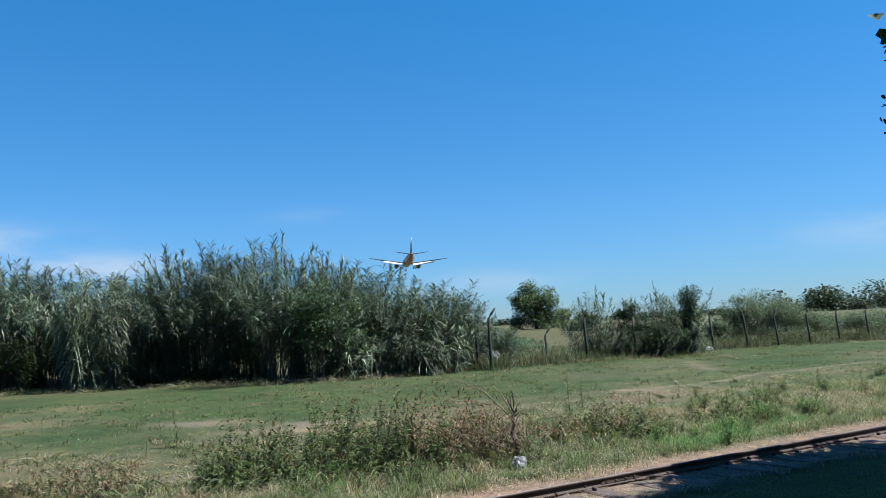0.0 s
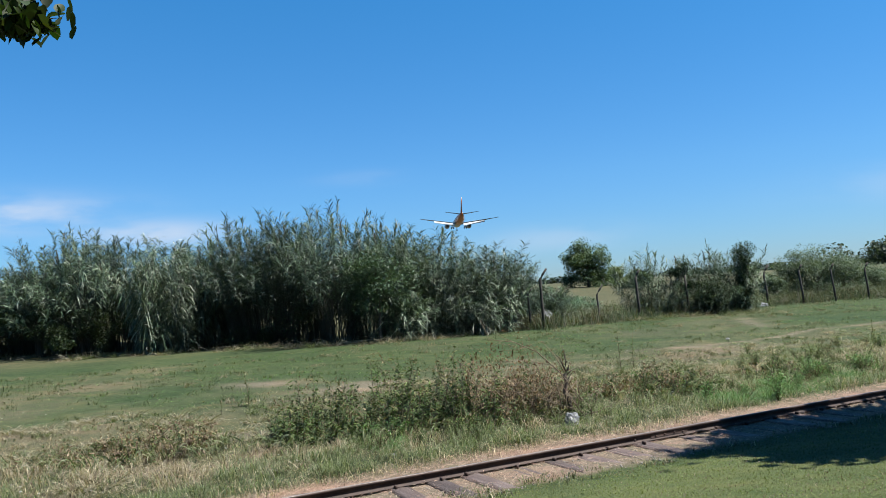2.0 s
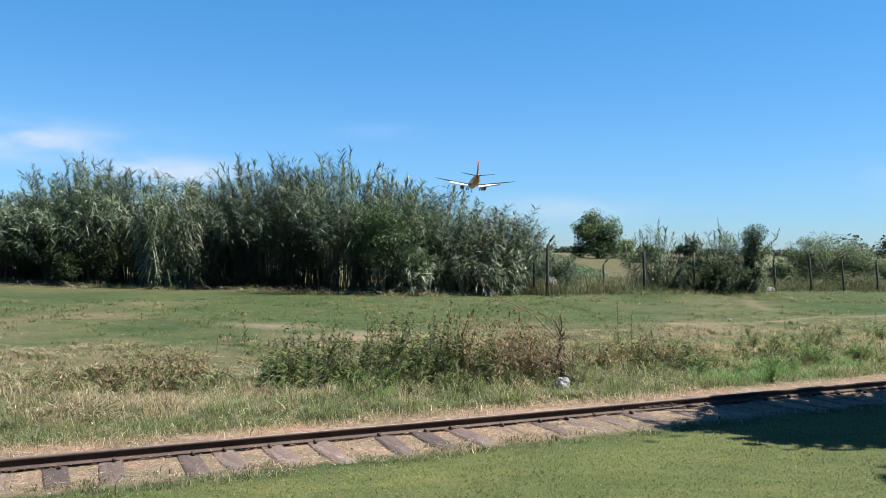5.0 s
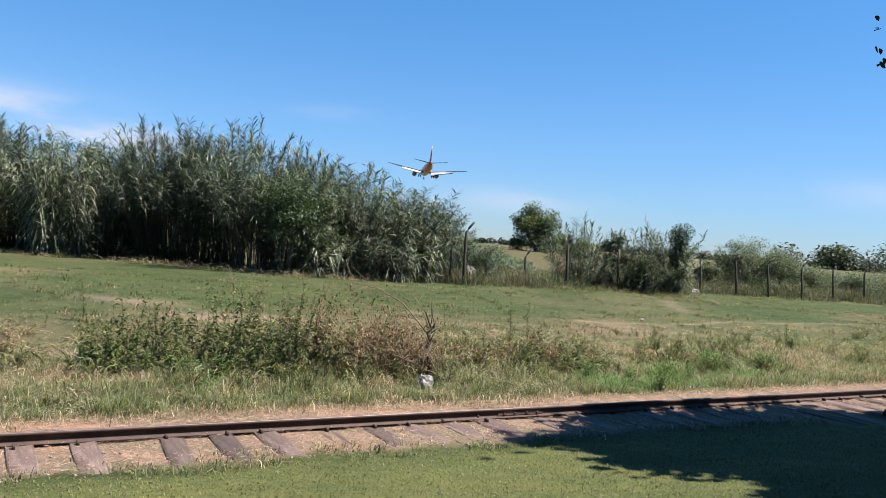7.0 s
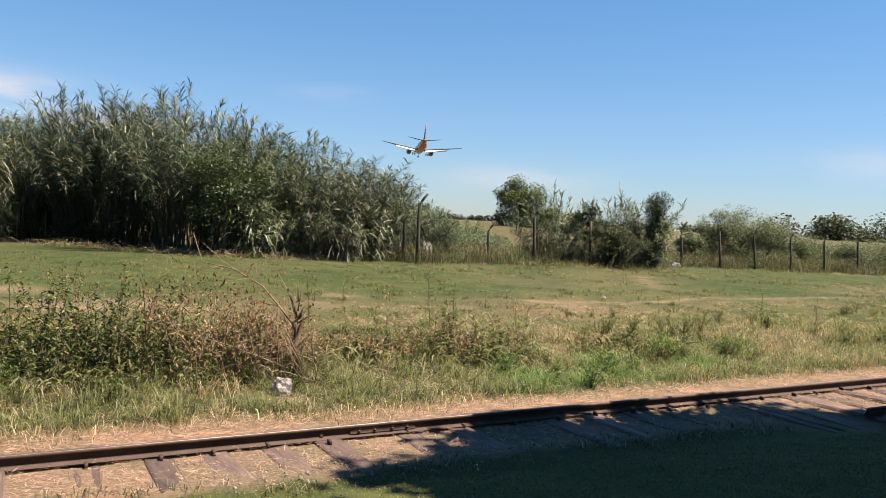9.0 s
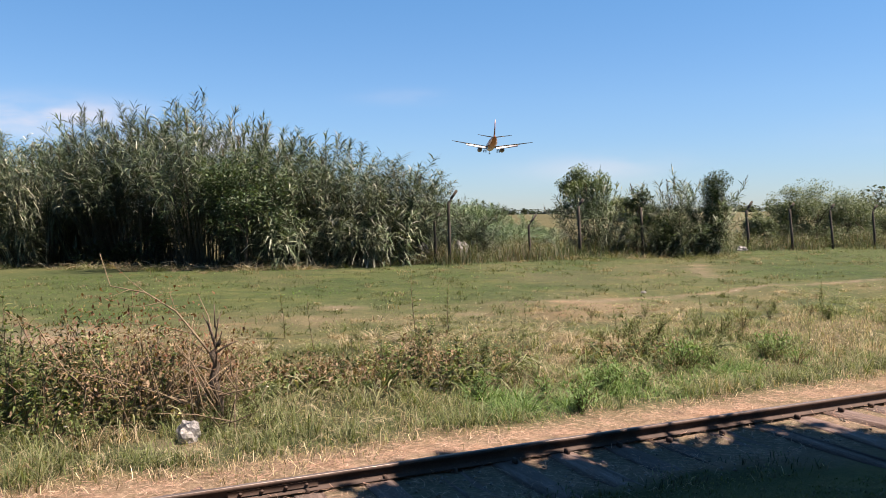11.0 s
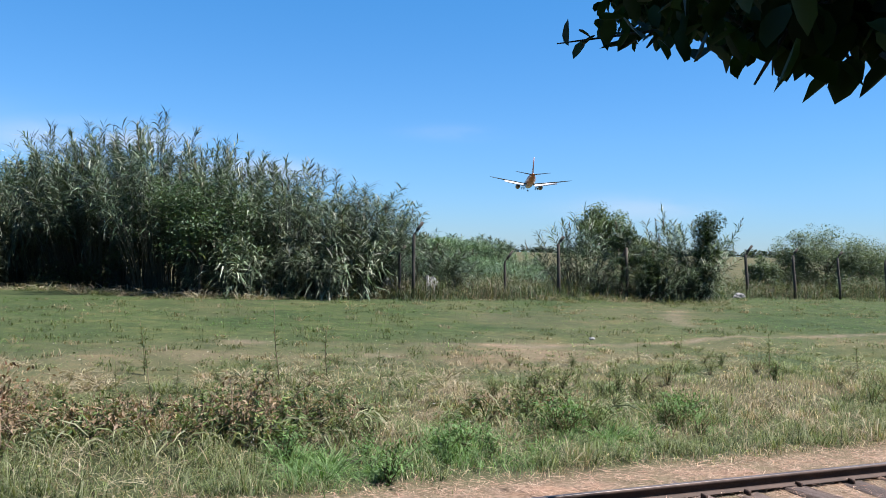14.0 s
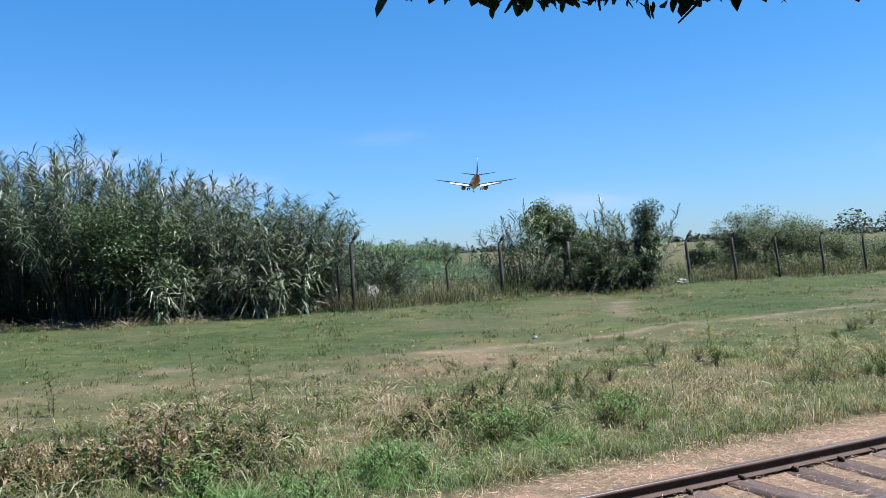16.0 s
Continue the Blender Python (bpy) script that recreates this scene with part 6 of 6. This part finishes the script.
def build_airliner(at, heading, bank):
    plane = new("airliner")
    plane.matrix_basis = pose(*at, 0, bank, heading)
    tagged(plane, "twin-engined orange and white airliner on landing approach, gear down", "airplane")
    stations = [(19.5, 0.05, -0.5), (18.6, 0.8, -0.4), (16.8, 1.5, -0.15), (14, 1.88, 0), (2, 1.88, 0), (-8, 1.88, 0), (-13, 1.45, 0.4), (-17, 0.8, 0.95), (-19.6, 0.25, 1.3)]
    for name, lo, hi, material in (("nose_section", 0, 5, M_WHITE), ("tail_section", 4, 9, M_ORANGE)):
        f = Geo()
        st = stations[lo:hi]
        tube(f, [(0, y, z) for y, _, z in st], [r for _, r, _ in st], 20)
        part(name, f, material, plane, smooth=True)

    def surface(name, material, root, tip, root_c, tip_c, thick, label="", fall=0.0):
        """A tapered lifting surface: root and tip leading edges, chords along -y."""
        s = Geo()
        root, tip = np.array(root, float), np.array(tip, float)
        n = np.cross(tip - root, (0, 1, 0))
        n = n / np.linalg.norm(n)
        rings = []
        for p, c in ((root, root_c), (tip, tip_c)):
            for k, t in ((0, 0), (0.15, 0.8), (0.45, 1), (1, 0.06)):
                rings.append(p + np.array([0, -c * k * math.cos(fall), -c * k * math.sin(fall)]) + n * thick * c * t * 0.5)
            for k, t in ((0.45, 1), (0.15, 0.8)):
                rings.append(p + np.array([0, -c * k * math.cos(fall), -c * k * math.sin(fall)]) - n * thick * c * t * 0.5)
        t = []
        for j in range(6):
            a, b = j, (j + 1) % 6
            t += [(a, b, b + 6), (a, b + 6, a + 6)]
        for j in range(1, 5):
            t += [(0, j, j + 1), (6, 7 + j, 6 + j)]
        s.add(np.array(rings), t)
        return part(name, s, material, plane, label)

    for sg in (-1, 1):
        surface("wing", M_GREY, (1.5 * sg, 5.5, -1.1), (17.2 * sg, -3.6, 0.75), 7.2, 1.6, 0.11, "grey wing")
        surface("flap", M_WHITE, (1.9 * sg, -1.4, -1.35), (11.0 * sg, -3.9, -0.35), 2.3, 1.5, 0.12, "lowered white flap", 0.6)
        surface("tailplane", M_GREY, (0.5 * sg, -14.6, 1.3), (7.0 * sg, -18.6, 2.0), 3.8, 1.3, 0.09)
        e = Geo()
        ex, ez = 4.9 * sg, -2.05
        tube(e, [(ex, 7.0, ez), (ex, 6.4, ez), (ex, 4.5, ez), (ex, 2.6, ez), (ex, 1.9, ez)], [0.85, 1.03, 1.05, 0.85, 0.6], 16)
        engine = part("engine", e, M_GREY, plane, "dark engine nacelle", True)
        cone = Geo()
        tube(cone, [(ex, 2.2, ez), (ex, 1.0, ez)], [0.4, 0.08], 10)
        part("exhaust_cone", cone, M_RUBBER, engine)
        leg = Geo()
        gx = 2.86 * sg
        tube(leg, [(gx, 0.3, -1.3), (gx, 0.3, -3.0)], [0.16, 0.12], 8)
        gear = part("landing_gear", leg, M_STEEL, plane)
        for k in (-0.45, 0.45):
            wh = Geo()
            tube(wh, [(gx + k - 0.18, 0.3, -3.05), (gx + k + 0.18, 0.3, -3.05)], [0.56, 0.56], 14)
            part("wheel", wh, M_RUBBER, gear)
    fin = Geo()
    side = [(-12.2, 1.5), (-14.2, 2.3), (-18.0, 8.0), (-20.2, 8.0), (-18.9, 1.5)]
    n = len(side)
    v = [(0.16 * (1 if z < 3 else 0.45), y, z) for y, z in side] + [(-0.16 * (1 if z < 3 else 0.45), y, z) for y, z in side]
    t = [(0, k, k + 1) for k in range(1, n - 1)] + [(n, n + k + 1, n + k) for k in range(1, n - 1)]
    for k in range(n):
        t += [(k, n + k, n + (k + 1) % n), (k, n + (k + 1) % n, (k + 1) % n)]
    fin.add(np.array(v), t)
    part("fin", fin, M_ORANGE, plane)
    leg = Geo()
    tube(leg, [(0, 14.8, -1.4), (0, 14.8, -3.0)], [0.12, 0.1], 8)
    gear = part("landing_gear", leg, M_STEEL, plane)
    for k in (-0.25, 0.25):
        wh = Geo()
        tube(wh, [(k - 0.1, 14.8, -3.0), (k + 0.1, 14.8, -3.0)], [0.35, 0.35], 12)
        part("wheel", wh, M_RUBBER, gear)
    return plane


build_airliner((-6.8, 342.0, 32.6), 5.5, 2.0)
